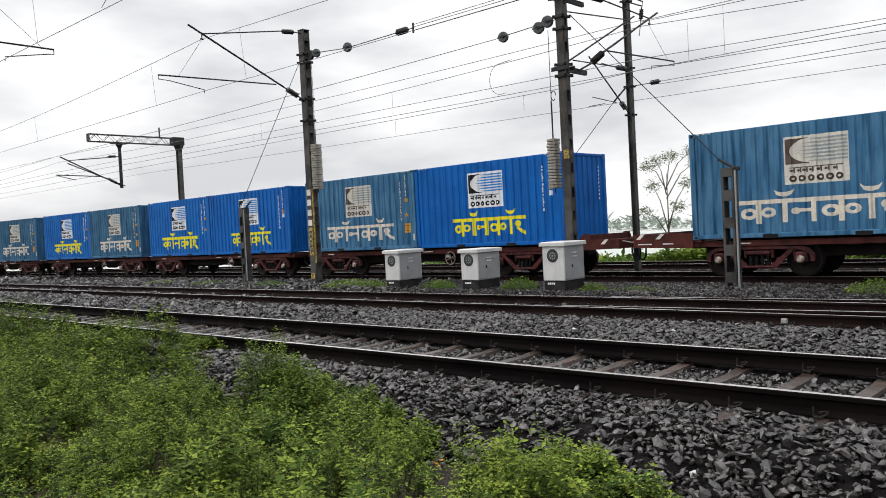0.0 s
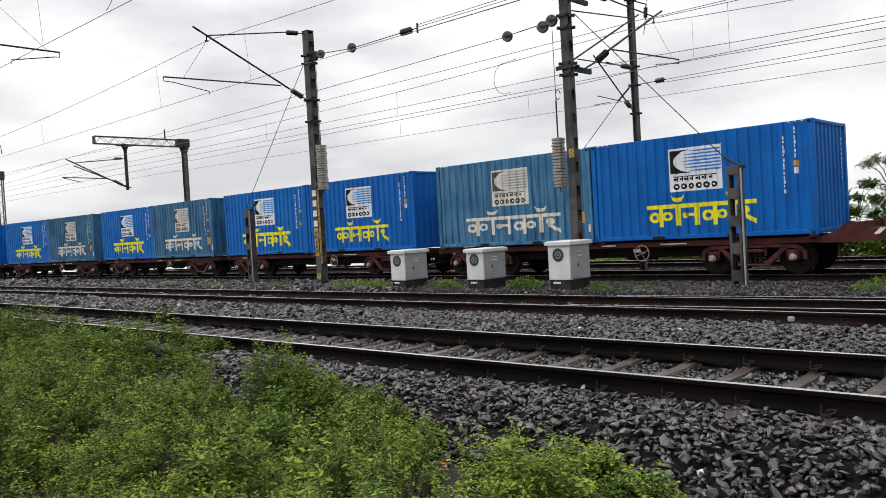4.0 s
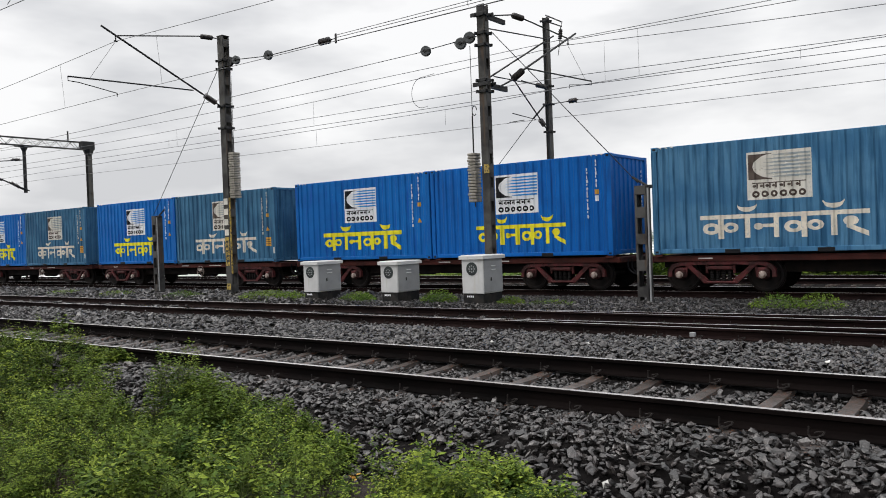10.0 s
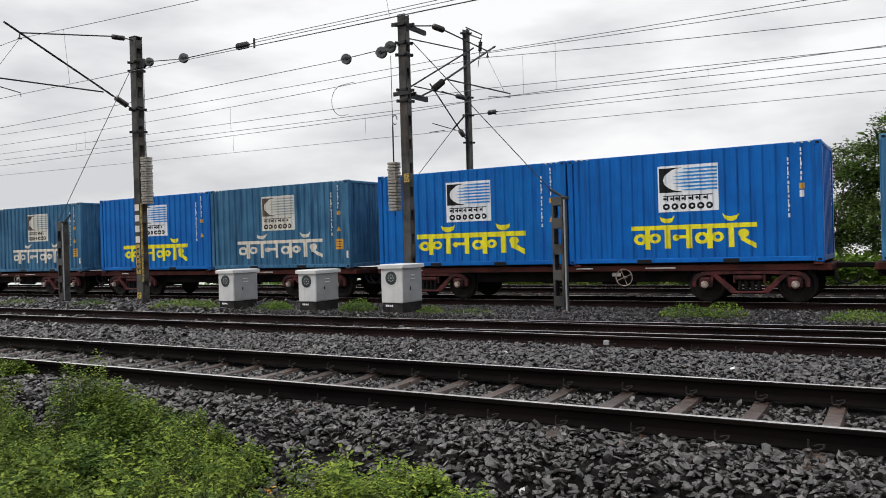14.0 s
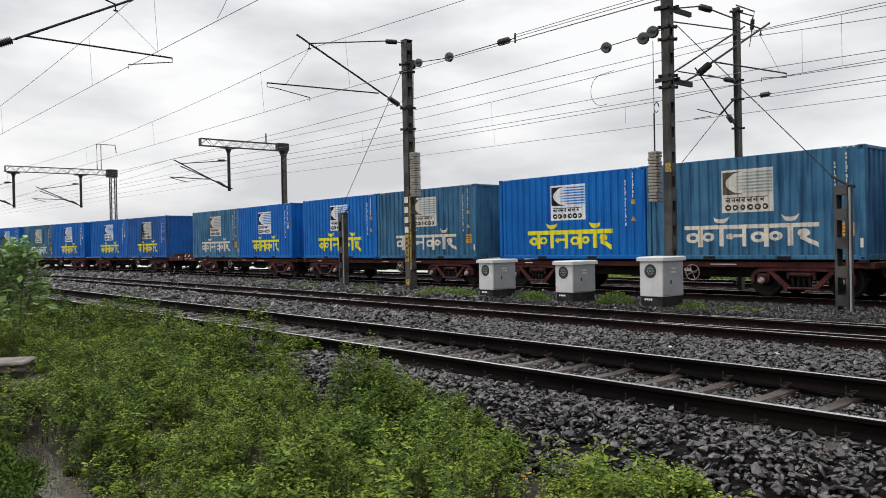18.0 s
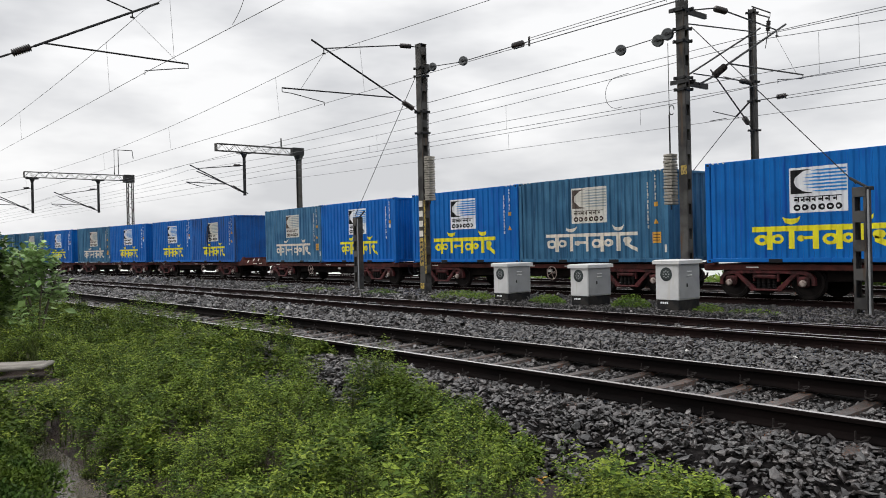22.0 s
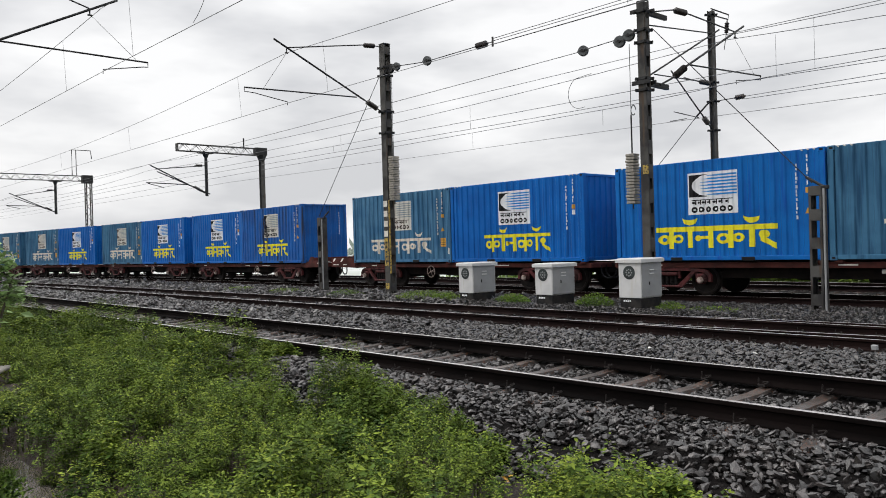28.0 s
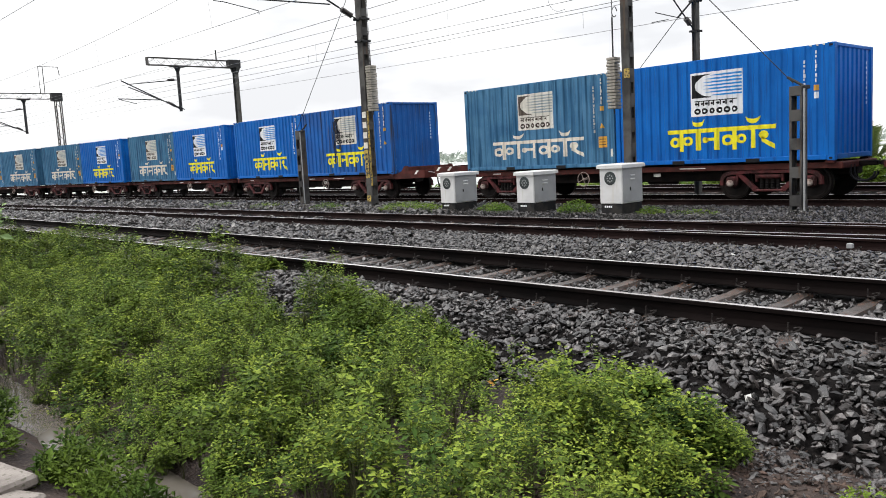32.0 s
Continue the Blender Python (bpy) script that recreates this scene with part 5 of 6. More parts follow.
def container(label, paint, letters, paper, ink, stripe, worn, word=(-1.34, 0.35, 2.95, 0.60, 0.120), sticker=False, plain=False, stained=False):
    c = thing("shipping_container", label, "container", group="containers on the train")
    hl, hw = LENGTH / 2, WIDTH / 2
    xs = sorted(set([-hl + 0.10, hl - 0.10] + wave_breaks(-hl + 0.10, hl - 0.10)))
    for side in (-1, 1):
        g = Geo()
        y = [side * (hw - 0.012 - wave(x)) for x in xs]
        g.add([(x, yy, z) for x, yy in zip(xs, y) for z in (0.13, TALL - 0.022)], [(2 * i, 2 * i + 2, 2 * i + 3, 2 * i + 1) for i in range(len(xs) - 1)])
        part("side_panel", g, paint, c)
    ys = sorted(set([-hw + 0.1, hw - 0.1] + wave_breaks(-hw + 0.1, hw - 0.1)))
    for end in (-1, 1):
        g = Geo()
        g.add([(end * (hl - 0.02 - wave(y)), y, z) for y in ys for z in (0.13, TALL - 0.09)], [(2 * i, 2 * i + 2, 2 * i + 3, 2 * i + 1) for i in range(len(ys) - 1)])
        part("end_panel", g, paint, c)
    part("roof_panel", Geo().box((0, 0, TALL - 0.05), (LENGTH - 0.2, WIDTH - 0.1, 0.03)), paint, c)
    part("floor", Geo().box((0, 0, 0.14), (LENGTH - 0.2, WIDTH - 0.1, 0.05)), M_WAGONDARK, c)
    for end in (-1, 1):
        for side in (-1, 1):
            part("corner_post", Geo().box((end * (hl - 0.07), side * (hw - 0.07), TALL / 2), (0.14, 0.14, TALL - 0.22), 0.012), paint, c)
            for z in (0.059, TALL - 0.059):
                k = part("corner_casting", Geo().box((end * (hl - 0.089), side * (hw - 0.081), z), (0.178, 0.162, 0.118), 0.012), paint, c)
                if side < 0:
                    part("casting_slot", Geo().box((end * (hl - 0.089), side * hw - 0.001, z), (0.08, 0.006, 0.05)), M_INKBLACK, k)
    for side in (-1, 1):
        part("bottom_rail", Geo().box((0, side * (hw - 0.035), 0.075), (LENGTH - 0.36, 0.07, 0.11), 0.01), paint, c)
        part("top_rail", Geo().box((0, side * (hw - 0.075), TALL - 0.045), (LENGTH - 0.36, 0.05, 0.075), 0.01), paint, c)
    for end in (-1, 1):
        part("top_rail", Geo().box((end * (hl - 0.03), 0, TALL - 0.05), (0.06, WIDTH - 0.33, 0.08), 0.01), paint, c)
        part("bottom_rail", Geo().box((end * (hl - 0.03), 0, 0.08), (0.06, WIDTH - 0.33, 0.12), 0.01), paint, c)
    for x in (-1.03, 1.03):
        part("fork_pocket", Geo().box((x, -hw + 0.03, 0.055), (0.36, 0.075, 0.10), 0.004), M_INKBLACK, c, "dark fork pocket")
    part("word_band", word_shapes(*word), letters, c, "broad painted band of plain strokes")
    logo(c, -0.66, 1.25, 1.43, 1.12, paper, ink, stripe)
    for x, z0, n in ((2.30, 2.36, 13), (2.57, 2.56, 7)):
        part("marking_column", mark_column(x, z0, n), M_PANELWORN if worn else M_PANELWHITE, c, "column of small pale marks")
    part("sticker", painted(Geo(), 2.52, 2.63, 1.64, 1.77, 1, 0.005), M_ORANGE, c, "small orange sticker")
    if plain:
        part("sticker", painted(Geo(), 2.53, 2.62, 1.46, 1.61, 1, 0.005), M_PANELWHITE, c, "small white sticker")
    else:
        part("sticker", painted(Geo(), 2.50, 2.64, 1.14, lambda x: 1.14 + 0.15 * (1 - abs(x - 2.57) / 0.07), 4, 0.005), M_ORANGE, c, "small orange warning triangle")
    if stained:
        g = Geo()
        rng = random.Random(8)
        for i in range(9):
            x = -0.80 + i * 0.062 + rng.uniform(-0.012, 0.012)
            top = 2.36 - abs(i - 3.5) * rng.uniform(0.03, 0.16)
            painted(g, x, x + rng.uniform(0.03, 0.06), rng.uniform(0.25, 1.5), top, 1, 0.012 + 0.0006 * i)
        part("run_stain", g, M_STAIN, c, "dark stain run down over the markings")
    if sticker:
        part("large_sticker", painted(Geo(), 2.42, 2.72, 0.58, 0.90, 2, 0.005), M_ORANGE, c, "square orange sticker")
        for z in (0.65, 0.73, 0.81):
            part("sticker_mark", painted(Geo(), 2.46, 2.68, z, z + 0.022, 1, 0.008), M_INKBROWN, c, "dark line on the sticker")
        part("post_plate", Geo().box((hl - 0.10, -hw - 0.002, 0.42), (0.07, 0.004, 0.22), 0), M_PANELWORN, c, "small pale plate on the corner post")
    g = Geo()
    for i in range(9):
        g.box((hl - 0.012, 0.80, 2.30 - i * 0.12), (0.004, 0.035, 0.07))
    part("end_markings", g, M_PANELWHITE, c, "thin column of pale marks on the end")
    for end in (-1, 1):
        for i in range(3):
            part("hazard_stripe", Geo().box((end * (hl - 0.25 - i * 0.15), -hw - 0.002, TALL - 0.03), (0.06, 0.004, 0.030), 0, Matrix.Rotation(0.5, 3, "Y")), M_PANELWORN, c)
    return c


def wheelset_mesh():
    g = Geo()
    g.tube((0, -0.86, 0), (0, 0.86, 0), 0.075, 10)
    for side in (-1, 1):
        y = side * 0.80
        g.lathe((0, y - side * 0.07, 0), (0, y + side * 0.07, 0), [(0, 0.10), (0.05, 0.445), (0.22, 0.445), (0.30, 0.42), (0.95, 0.418), (1.0, 0.36), (0.8, 0.33), (0.75, 0.16), (1.0, 0.13)], 28)
    return g.mesh("wheelset", M_WHEEL)


def cap_mesh():
    g = Geo().lathe((0, -1.12, 0), (0, -1.20, 0), [(0, 0.088), (0.5, 0.088), (0.8, 0.074), (1, 0.04)], 14)
    for i in range(3):
        a = i * 2.094
        g.tube((0.06 * math.cos(a), -1.19, 0.06 * math.sin(a)), (0.06 * math.cos(a), -1.212, 0.06 * math.sin(a)), 0.017, 6)
    return g.mesh("bearing_cap", M_CAP)


def side_frame_mesh():
    """Cast bogie side: arched top, axle boxes, spring window and diagonal ties."""
    g = Geo()
    y0, y1 = -1.10, -1.00
    top = [(-1.30, 0.22), (-1.29, 0.40), (-1.20, 0.52), (-1.05, 0.575), (-0.5, 0.59), (0.5, 0.59), (1.05, 0.575), (1.20, 0.52), (1.29, 0.40), (1.30, 0.22)]
    inner = [(-1.21, 0.22), (-1.20, 0.37), (-1.12, 0.45), (-1.0, 0.49), (-0.5, 0.515), (0.5, 0.515), (1.0, 0.49), (1.12, 0.45), (1.20, 0.37), (1.21, 0.22)]
    n = len(top)
    vs = [(x, y, z) for y in (y0, y1) for x, z in top + inner]
    fs = []
    for i in range(n - 1):
        fs += [(i, i + 1, n + i + 1, n + i), (2 * n + i, 3 * n + i, 3 * n + i + 1, 2 * n + i + 1), (i, 2 * n + i, 2 * n + i + 1, i + 1), (n + i, n + i + 1, 3 * n + i + 1, 3 * n + i)]
    fs += [(0, n, 3 * n, 2 * n), (n - 1, 3 * n - 1, 4 * n - 1, 2 * n - 1)]
    g.add(vs, fs)
    for s in (-1, 1):
        g.box((s * 1.0, -1.055, 0.31), (0.30, 0.11, 0.28), 0.07)
        g.sweep([(s * 0.86, 0.51), (s * 0.72, 0.51), (s * 0.30, 0.145), (s * 0.30, 0.06), (s * 0.40, 0.06)], -1.09, -1.02, axis="y")
        g.sweep([(s * 0.86, 0.51), (s * 0.80, 0.51), (s * 0.84, 0.22), (s * 0.92, 0.22)], -1.07, -1.02, axis="y")
        g.box((s * 0.33, -1.04, 0.40), (0.06, 0.10, 0.20), 0.015)
    g.box((0, -1.05, 0.085), (0.70, 0.14, 0.06), 0.02)
    g.box((0, -1.05, 0.43), (0.62, 0.15, 0.10), 0.03)
    return g.mesh("side_frame", M_BOGIE)


def spring_mesh():
    g = Geo().lathe((0, -1.03, 0.12), (0, -1.03, 0.37), [(k / 12, 0.055 if k % 2 else 0.042) for k in range(13)], 8)
    return g.mesh("spring", M_WAGONDARK)


WHEELSETS = []


def wagon(unit_end, wheel, cap, frame_side, springs):
    """Low container flat: centre sill, side sills, headstocks, two bogies. unit_end: -1, 0 or 1 for a coupled high end."""
    label = "low red-oxide container flat wagon on bogies"
    w = thing("container_wagon", label + (" and a raised coupler end" if unit_end else ""), "railway wagon", group="wagons of the train")
    for side in (-1, 1):
        o = [(side * 1.12, DECK - 0.04), (side * 1.12, DECK - 0.18), (side * 1.02, DECK - 0.18), (side * 1.02, DECK - 0.165), (side * 1.10, DECK - 0.15), (side * 1.10, DECK - 0.07), (side * 1.02, DECK - 0.06), (side * 1.02, DECK - 0.04)]
        part("side_sill", Geo().sweep(o, -6.08, 6.08), M_WAGON, w)
    part("centre_sill", Geo().box((0, 0, DECK - 0.22), (12.3, 0.42, 0.30), 0.02), M_WAGONDARK, w)
    for x in (-6.0, -4.41, -2.2, 0, 2.2, 4.41, 6.0):
        part("cross_member", Geo().box((x, 0, DECK - 0.13), (0.26, 2.2, 0.16), 0.01), M_WAGONDARK, w)
    for x in (-5.9, -0.22, 0.22, 5.9):
        for side in (-1, 1):
            part("twist_lock", Geo().box((x, side * 1.10, DECK - 0.03), (0.2, 0.2, 0.06), 0.008), M_WAGON, w)
    for end in (-1, 1):
        part("headstock", Geo().box((end * 6.12, 0, DECK - 0.12), (0.10, 2.26, 0.16), 0.02), M_WAGON, w)
        if end == unit_end:
            high = DECK + (0.11 if end > 0 else 0.20)
            g = Geo()
            for side in (-1, 1):
                o = [(end * 6.05, DECK - 0.20), (end * 7.76, DECK - 0.16), (end * 7.76, high), (end * 6.86, high)]
                o += [(end * 6.80, DECK + 0.28), (end * 6.62, DECK + 0.28), (end * 6.42, DECK + 0.08), (end * 6.08, DECK - 0.03)] if end > 0 else [(end * 6.05, high)]
                g.sweep(o, side * 1.10, side * 1.16, axis="y")
            g.box((end * 7.73, 0, (high + DECK - 0.17) / 2), (0.08, 2.26, high - DECK + 0.165), 0.01)
            g.box((end * 6.71, 0, high - 0.05), (0.10, 2.26, 0.16 if end < 0 else 0.38), 0.01)
            part("raised_end", g, M_WAGON, w, "raised red end platform")
            part("end_deck", Geo().box((end * 7.28, 0, high - 0.04), (0.96, 2.2, 0.03)), M_WAGON, w)
            g = Geo()
            for side in (-1, 1):
                for x in (6.98, 7.56) if end < 0 else (7.30,):
                    g.add([(end * x + dx, side * 1.165, high - 0.20 + dz) for dx, dz in ((-0.12, 0.06), (0.0, 0.06), (0.14, 0.195), (0.02, 0.195))], [(0, 1, 2, 3)])
            part("white_flash", g, M_STRIPEWHITE, w, "white painted slanted flashes")
            for x, n in ((6.75, 3), (7.42, 4)) if end < 0 else ():
                part("plate_marking", Geo().box((end * x, -1.163, DECK - 0.07), (0.10 * n, 0.004, 0.03)), M_STRIPEWHITE, w, "short white painted bar")
            part("coupler_shank", Geo().box((end * 8.05, 0, DECK - 0.02), (0.75, 0.16, 0.18), 0.03), M_WAGONDARK, w)
            part("coupler_head", Geo().box((end * 8.36, 0.04, DECK - 0.02), (0.28, 0.36, 0.30), 0.06).box((end * 8.44, -0.16, DECK - 0.02), (0.18, 0.10, 0.26), 0.03), M_WAGONDARK, w)
            part("uncoupling_lever", Geo().path([(end * 7.80, -1.0, DECK + 0.05), (end * 7.84, -0.6, DECK - 0.02), (end * 7.95, -0.2, DECK), (end * 8.3, 0, DECK + 0.1)], 0.014, 5), M_STRIPEWHITE, w)
        else:
            part("drawbar", Geo().box((end * 6.36, 0, DECK - 0.12), (0.44, 0.2, 0.12), 0.02), M_WAGONDARK, w)
        x = end * (7.86 if end == unit_end else 6.16)
        for y in (-0.62, -0.30) if end == unit_end else ((-0.62, -0.38) if end > 0 else ()):
            r = 0.26 if end != unit_end else 0.13
            pts = [(x, y, DECK - 0.12)] + [(x + end * r * (1 - math.cos(a)), y + 0.02 * a, DECK - 0.30 - 0.22 * math.sin(a)) for a in [math.pi * i / 8 for i in range(9 if end != unit_end else 6)]]
            part("brake_hose", Geo().path(pts, 0.026, 6), M_INKBLACK, w, "black hanging brake hose")
    for side in (-1, 1):
        part("side_girder", Geo().box((0, side * 0.72, DECK - 0.30), (6.0, 0.05, 0.34), 0.01), M_WAGONDARK, w)
    part("brake_cylinder", Geo().lathe((-1.1, -0.45, 0.44), (-0.45, -0.45, 0.44), [(0, 0.05), (0.05, 0.17), (0.9, 0.17), (1, 0.08)], 14), M_WAGONDARK, w)
    part("air_reservoir", Geo().lathe((0.6, -0.5, 0.42), (1.6, -0.5, 0.42), [(0, 0.06), (0.08, 0.20), (0.92, 0.20), (1, 0.06)], 14), M_WAGONDARK, w)
    part("brake_rigging", Geo().box((0, 0.1, 0.34), (7.0, 0.06, 0.06)).box((0, -0.3, 0.40), (5.5, 0.05, 0.05)), M_WAGONDARK, w)
    hx = -1.2 if unit_end < 0 else 1.45
    g = Geo().path([(hx + 0.21 * math.cos(a), -1.17, 0.45 + 0.21 * math.sin(a)) for a in [2 * math.pi * i / 20 for i in range(21)]], 0.013, 6)
    hw = part("hand_brake_wheel", g, M_CAP, w, "pale hand brake wheel")
    g = Geo()
    for i in range(4):
        a = i * math.pi / 2 + 0.4
        g.tube((hx, -1.17, 0.45), (hx + 0.21 * math.cos(a), -1.17, 0.45 + 0.21 * math.sin(a)), 0.010, 5)
    g.tube((hx, -1.0, 0.45), (hx, -1.2, 0.45), 0.03, 8)
    part("spoke", g, M_CAP, hw)
    for x, n in ((0.2, 5), (2.0, 8), (-4.9, 4)):
        part("sill_marking", Geo().box((x + (n - 1) * 0.05, -1.122, DECK - 0.11), (n * 0.10 - 0.05, 0.004, 0.030)), M_STRIPEWHITE, w, "short white painted bar")
    part("sill_plate", Geo().box((1.2, -1.0, DECK - 0.27), (0.22, 0.01, 0.09)), M_STRIPEWHITE, w, "small pale plate")
    for bx in (-4.41, 4.41):
        b = part("bogie", Geo().box((bx, 0, 0.38), (0.36, 2.0, 0.24), 0.03), M_WAGONDARK, w)
        fs = part("side_frame", frame_side, None, b, at=pose(bx, 0, 0))
        fs2 = part("side_frame", frame_side, None, b, at=pose(bx, 0, 0, 0, 0, 180))
        for i in range(4):
            part("spring", springs, None, b, at=pose(bx - 0.21 + i * 0.14, 0, 0))
        for ax in (-1.0, 1.0):
            ws = part("wheelset", wheel, None, b, at=pose(bx + ax, 0, 0.27))
            WHEELSETS.append((ws, bx + ax))
            cp = part("bearing_cap", cap, None, b, "pale greasy bearing cap", at=pose(bx + ax, 0, 0.27))
            WHEELSETS.append((cp, bx + ax))
    return w


BLUE_LABEL = "bright blue corrugated steel container with yellow band and white emblem"
TEAL_LABEL = "faded teal corrugated container with worn pale band and emblem"
KINDS = {
    "blue": container(BLUE_LABEL, M_BLUE, M_LETTERYELLOW, M_PANELWHITE, M_INKBLACK, M_INKBLUE, False, plain=True),
    "light": container("lighter blue corrugated container with thick yellow band and emblem", M_BLUE_BRIGHT, M_LETTERYELLOW, M_PANELWHITE, M_INKBLACK, M_INKBLUE, False, (-1.66, 0.34, 3.46, 0.60, 0.150)),
    "teal": container(TEAL_LABEL, M_TEAL, M_LETTERPALE, M_PANELWORN, M_INKBROWN, M_INKFADED, True, (-1.80, 0.35, 3.72, 0.60, 0.112), True),
    "dull": container("dull grey-teal corrugated container with worn pale markings", M_TEAL_DARK, M_LETTERPALE, M_PANELWORN, M_INKBROWN, M_INKFADED, True, (-1.80, 0.35, 3.72, 0.60, 0.115), True),
    "navy": container("dark stained blue container with yellow band and darkened emblem", M_NAVY, M_LETTERYELLOW, M_PANELWORN, M_INKBLACK, M_INKFADED, True, stained=True),
}
# wagon middles at the start, and the containers on each: the leading one first
RAKE = ((-3.11, "teal", "teal", -1), (-19.08, "blue", "teal", 1), (-32.24, "blue", "light", 0), (-45.40, "dull", "light", 0), (-58.65, "dull", "light", 0), (-71.86, "blue", "teal", -1),
        (-87.87, "navy", "blue", 1), (-101.04, "blue", "dull", 0), (-114.21, "blue", "dull", 0), (-127.38, "dull", "teal", 0), (-140.55, "blue", "teal", -1), (-156.5, "navy", "blue", 1))
ROLLING = []
meshes = (wheelset_mesh(), cap_mesh(), side_frame_mesh(), spring_mesh())
used = set()
for x, lead, trail, unit_end in RAKE:
    ROLLING.append((wagon(unit_end, *meshes), x, TRAIN_TRACK[0], 0.0))
    for kind, dx in ((lead, 3.025), (trail, -3.025)):
        first = kind not in used
        used.add(kind)
        ob = KINDS[kind] if first else copy_thing(KINDS[kind], Matrix())
        ROLLING.append((ob, x + dx, TRAIN_TRACK[0], DECK))


# ---- plants, slabs and clutter ----
def leaf_soup(name, pos, size, normal_up, rng, mat, aspect=0.45, fold=0.25):
    """Folded diamond leaves at the places given."""
    n = len(pos)
    yaw = rng.uniform(0, 2 * np.pi, n)
    pitch = rng.normal(0.35, 0.5, n) * (1 - normal_up) + rng.normal(0.1, 0.35, n) * normal_up
    d = np.stack([np.cos(yaw) * np.cos(pitch), np.sin(yaw) * np.cos(pitch), np.sin(pitch)], -1)
    side = np.stack([-np.sin(yaw), np.cos(yaw), rng.normal(0, 0.35, n)], -1)
    side /= np.linalg.norm(side, axis=1)[:, None]
    up = np.cross(d, side)
    s = np.asarray(size)[:, None]
    a = pos
    b = pos + d * s * 0.5 + side * s * aspect * 0.5 + up * s * fold * 0.3
    c = pos + d * s
    e = pos + d * s * 0.5 - side * s * aspect * 0.5 + up * s * fold * 0.3
    v = np.stack([a, b, c, e], 1).reshape(-1, 3)
    f = np.arange(n * 4).reshape(n, 4)
    return soup(name, v, f, mat)


def sprigs(name, tips, leaf, rng, mat, per=9, aspect=0.46):
    """Leafy shoots: leaves set round a short stalk below every tip, upright at the top and spreading below."""
    n = len(tips)
    j = np.tile(np.arange(per), n)
    k = np.repeat(np.arange(n), per)
    m = n * per
    ln = leaf[k] * (0.55 + 0.6 * np.sin(np.pi * (j + 0.8) / (per + 0.6))) * rng.uniform(0.75, 1.2, m)
    yaw = rng.uniform(0, 6.28, n)[k] + j * 2.4 + rng.normal(0, 0.25, m)
    pitch = 1.05 - 1.25 * j / (per - 1) + rng.normal(0, 0.22, m)
    lean = rng.normal(0, 0.35, (n, 2))[k]
    drop = leaf[k] * 2.3 * (j / per)
    base = tips[k] + np.stack([-lean[:, 0] * drop, -lean[:, 1] * drop, -drop], -1)
    d = np.stack([np.cos(yaw) * np.cos(pitch) + lean[:, 0] * 0.4, np.sin(yaw) * np.cos(pitch) + lean[:, 1] * 0.4, np.sin(pitch)], -1)
    d /= np.linalg.norm(d, axis=1)[:, None]
    side = np.stack([-np.sin(yaw), np.cos(yaw), rng.normal(0, 0.25, m)], -1)
    side /= np.linalg.norm(side, axis=1)[:, None]
    up = np.cross(d, side)
    s = ln[:, None]
    a = base + d * s * 0.12
    b = base + d * s * 0.52 + side * s * aspect * 0.5 + up * s * 0.08
    c = base + d * s * 1.05 - np.array([0, 0, 0.16]) * s
    e = base + d * s * 0.52 - side * s * aspect * 0.5 + up * s * 0.08
    return soup(name, np.stack([a, b, c, e], 1).reshape(-1, 3), np.arange(m * 4).reshape(m, 4), mat)


def weed_edge(x):
    """How far from the camera's bank the weeds reach towards the track, along the line."""
    return line_bend(x) + np.interp(x, (-60, -24, -15, -11.3, -10.3, -9.7, -9.3, -8.3, -7.7, -6.2, -5.2, -4.3, -3.4, -2.5, -2.25, -2.1), (5.9, 5.85, 5.9, 5.8, 5.75, 5.6, 5.4, 5.3, 5.4, 5.05, 4.75, 4.6, 4.5, 4.2, 3.9, 3.2))


def stand_height(x, y):
    """How tall the weeds stand: mounds a pace wide with hollows between them."""
    return np.clip(0.44 + 0.20 * clouds(x, y, 0.55, 4.4) + 0.34 * clouds(x, y, 1.4, 7.3) + 0.30 * clouds(x, y, 3.0, 1.9), 0.10, 0.88)


def leaves_at(base, d, flat, ln, aspect):
    """Corners of folded, drooping leaves as an array (n, 6, 3): base, two on either side, tip."""
    side = np.cross(d, np.array([0, 0, 1.0]) + flat)
    side /= np.linalg.norm(side, axis=1)[:, None] + 1e-6
    up = np.cross(side, d)
    s, w = ln[:, None], (ln * aspect * 0.5)[:, None]
    mid, tip = base + d * s * 0.5 - up * w * 0.35, base + d * s - np.array([0, 0, 0.20]) * s
    return np.stack([base, mid + side * w - d * s * 0.08 + up * w * 0.35, tip, mid - side * w - d * s * 0.08 + up * w * 0.35], 1)


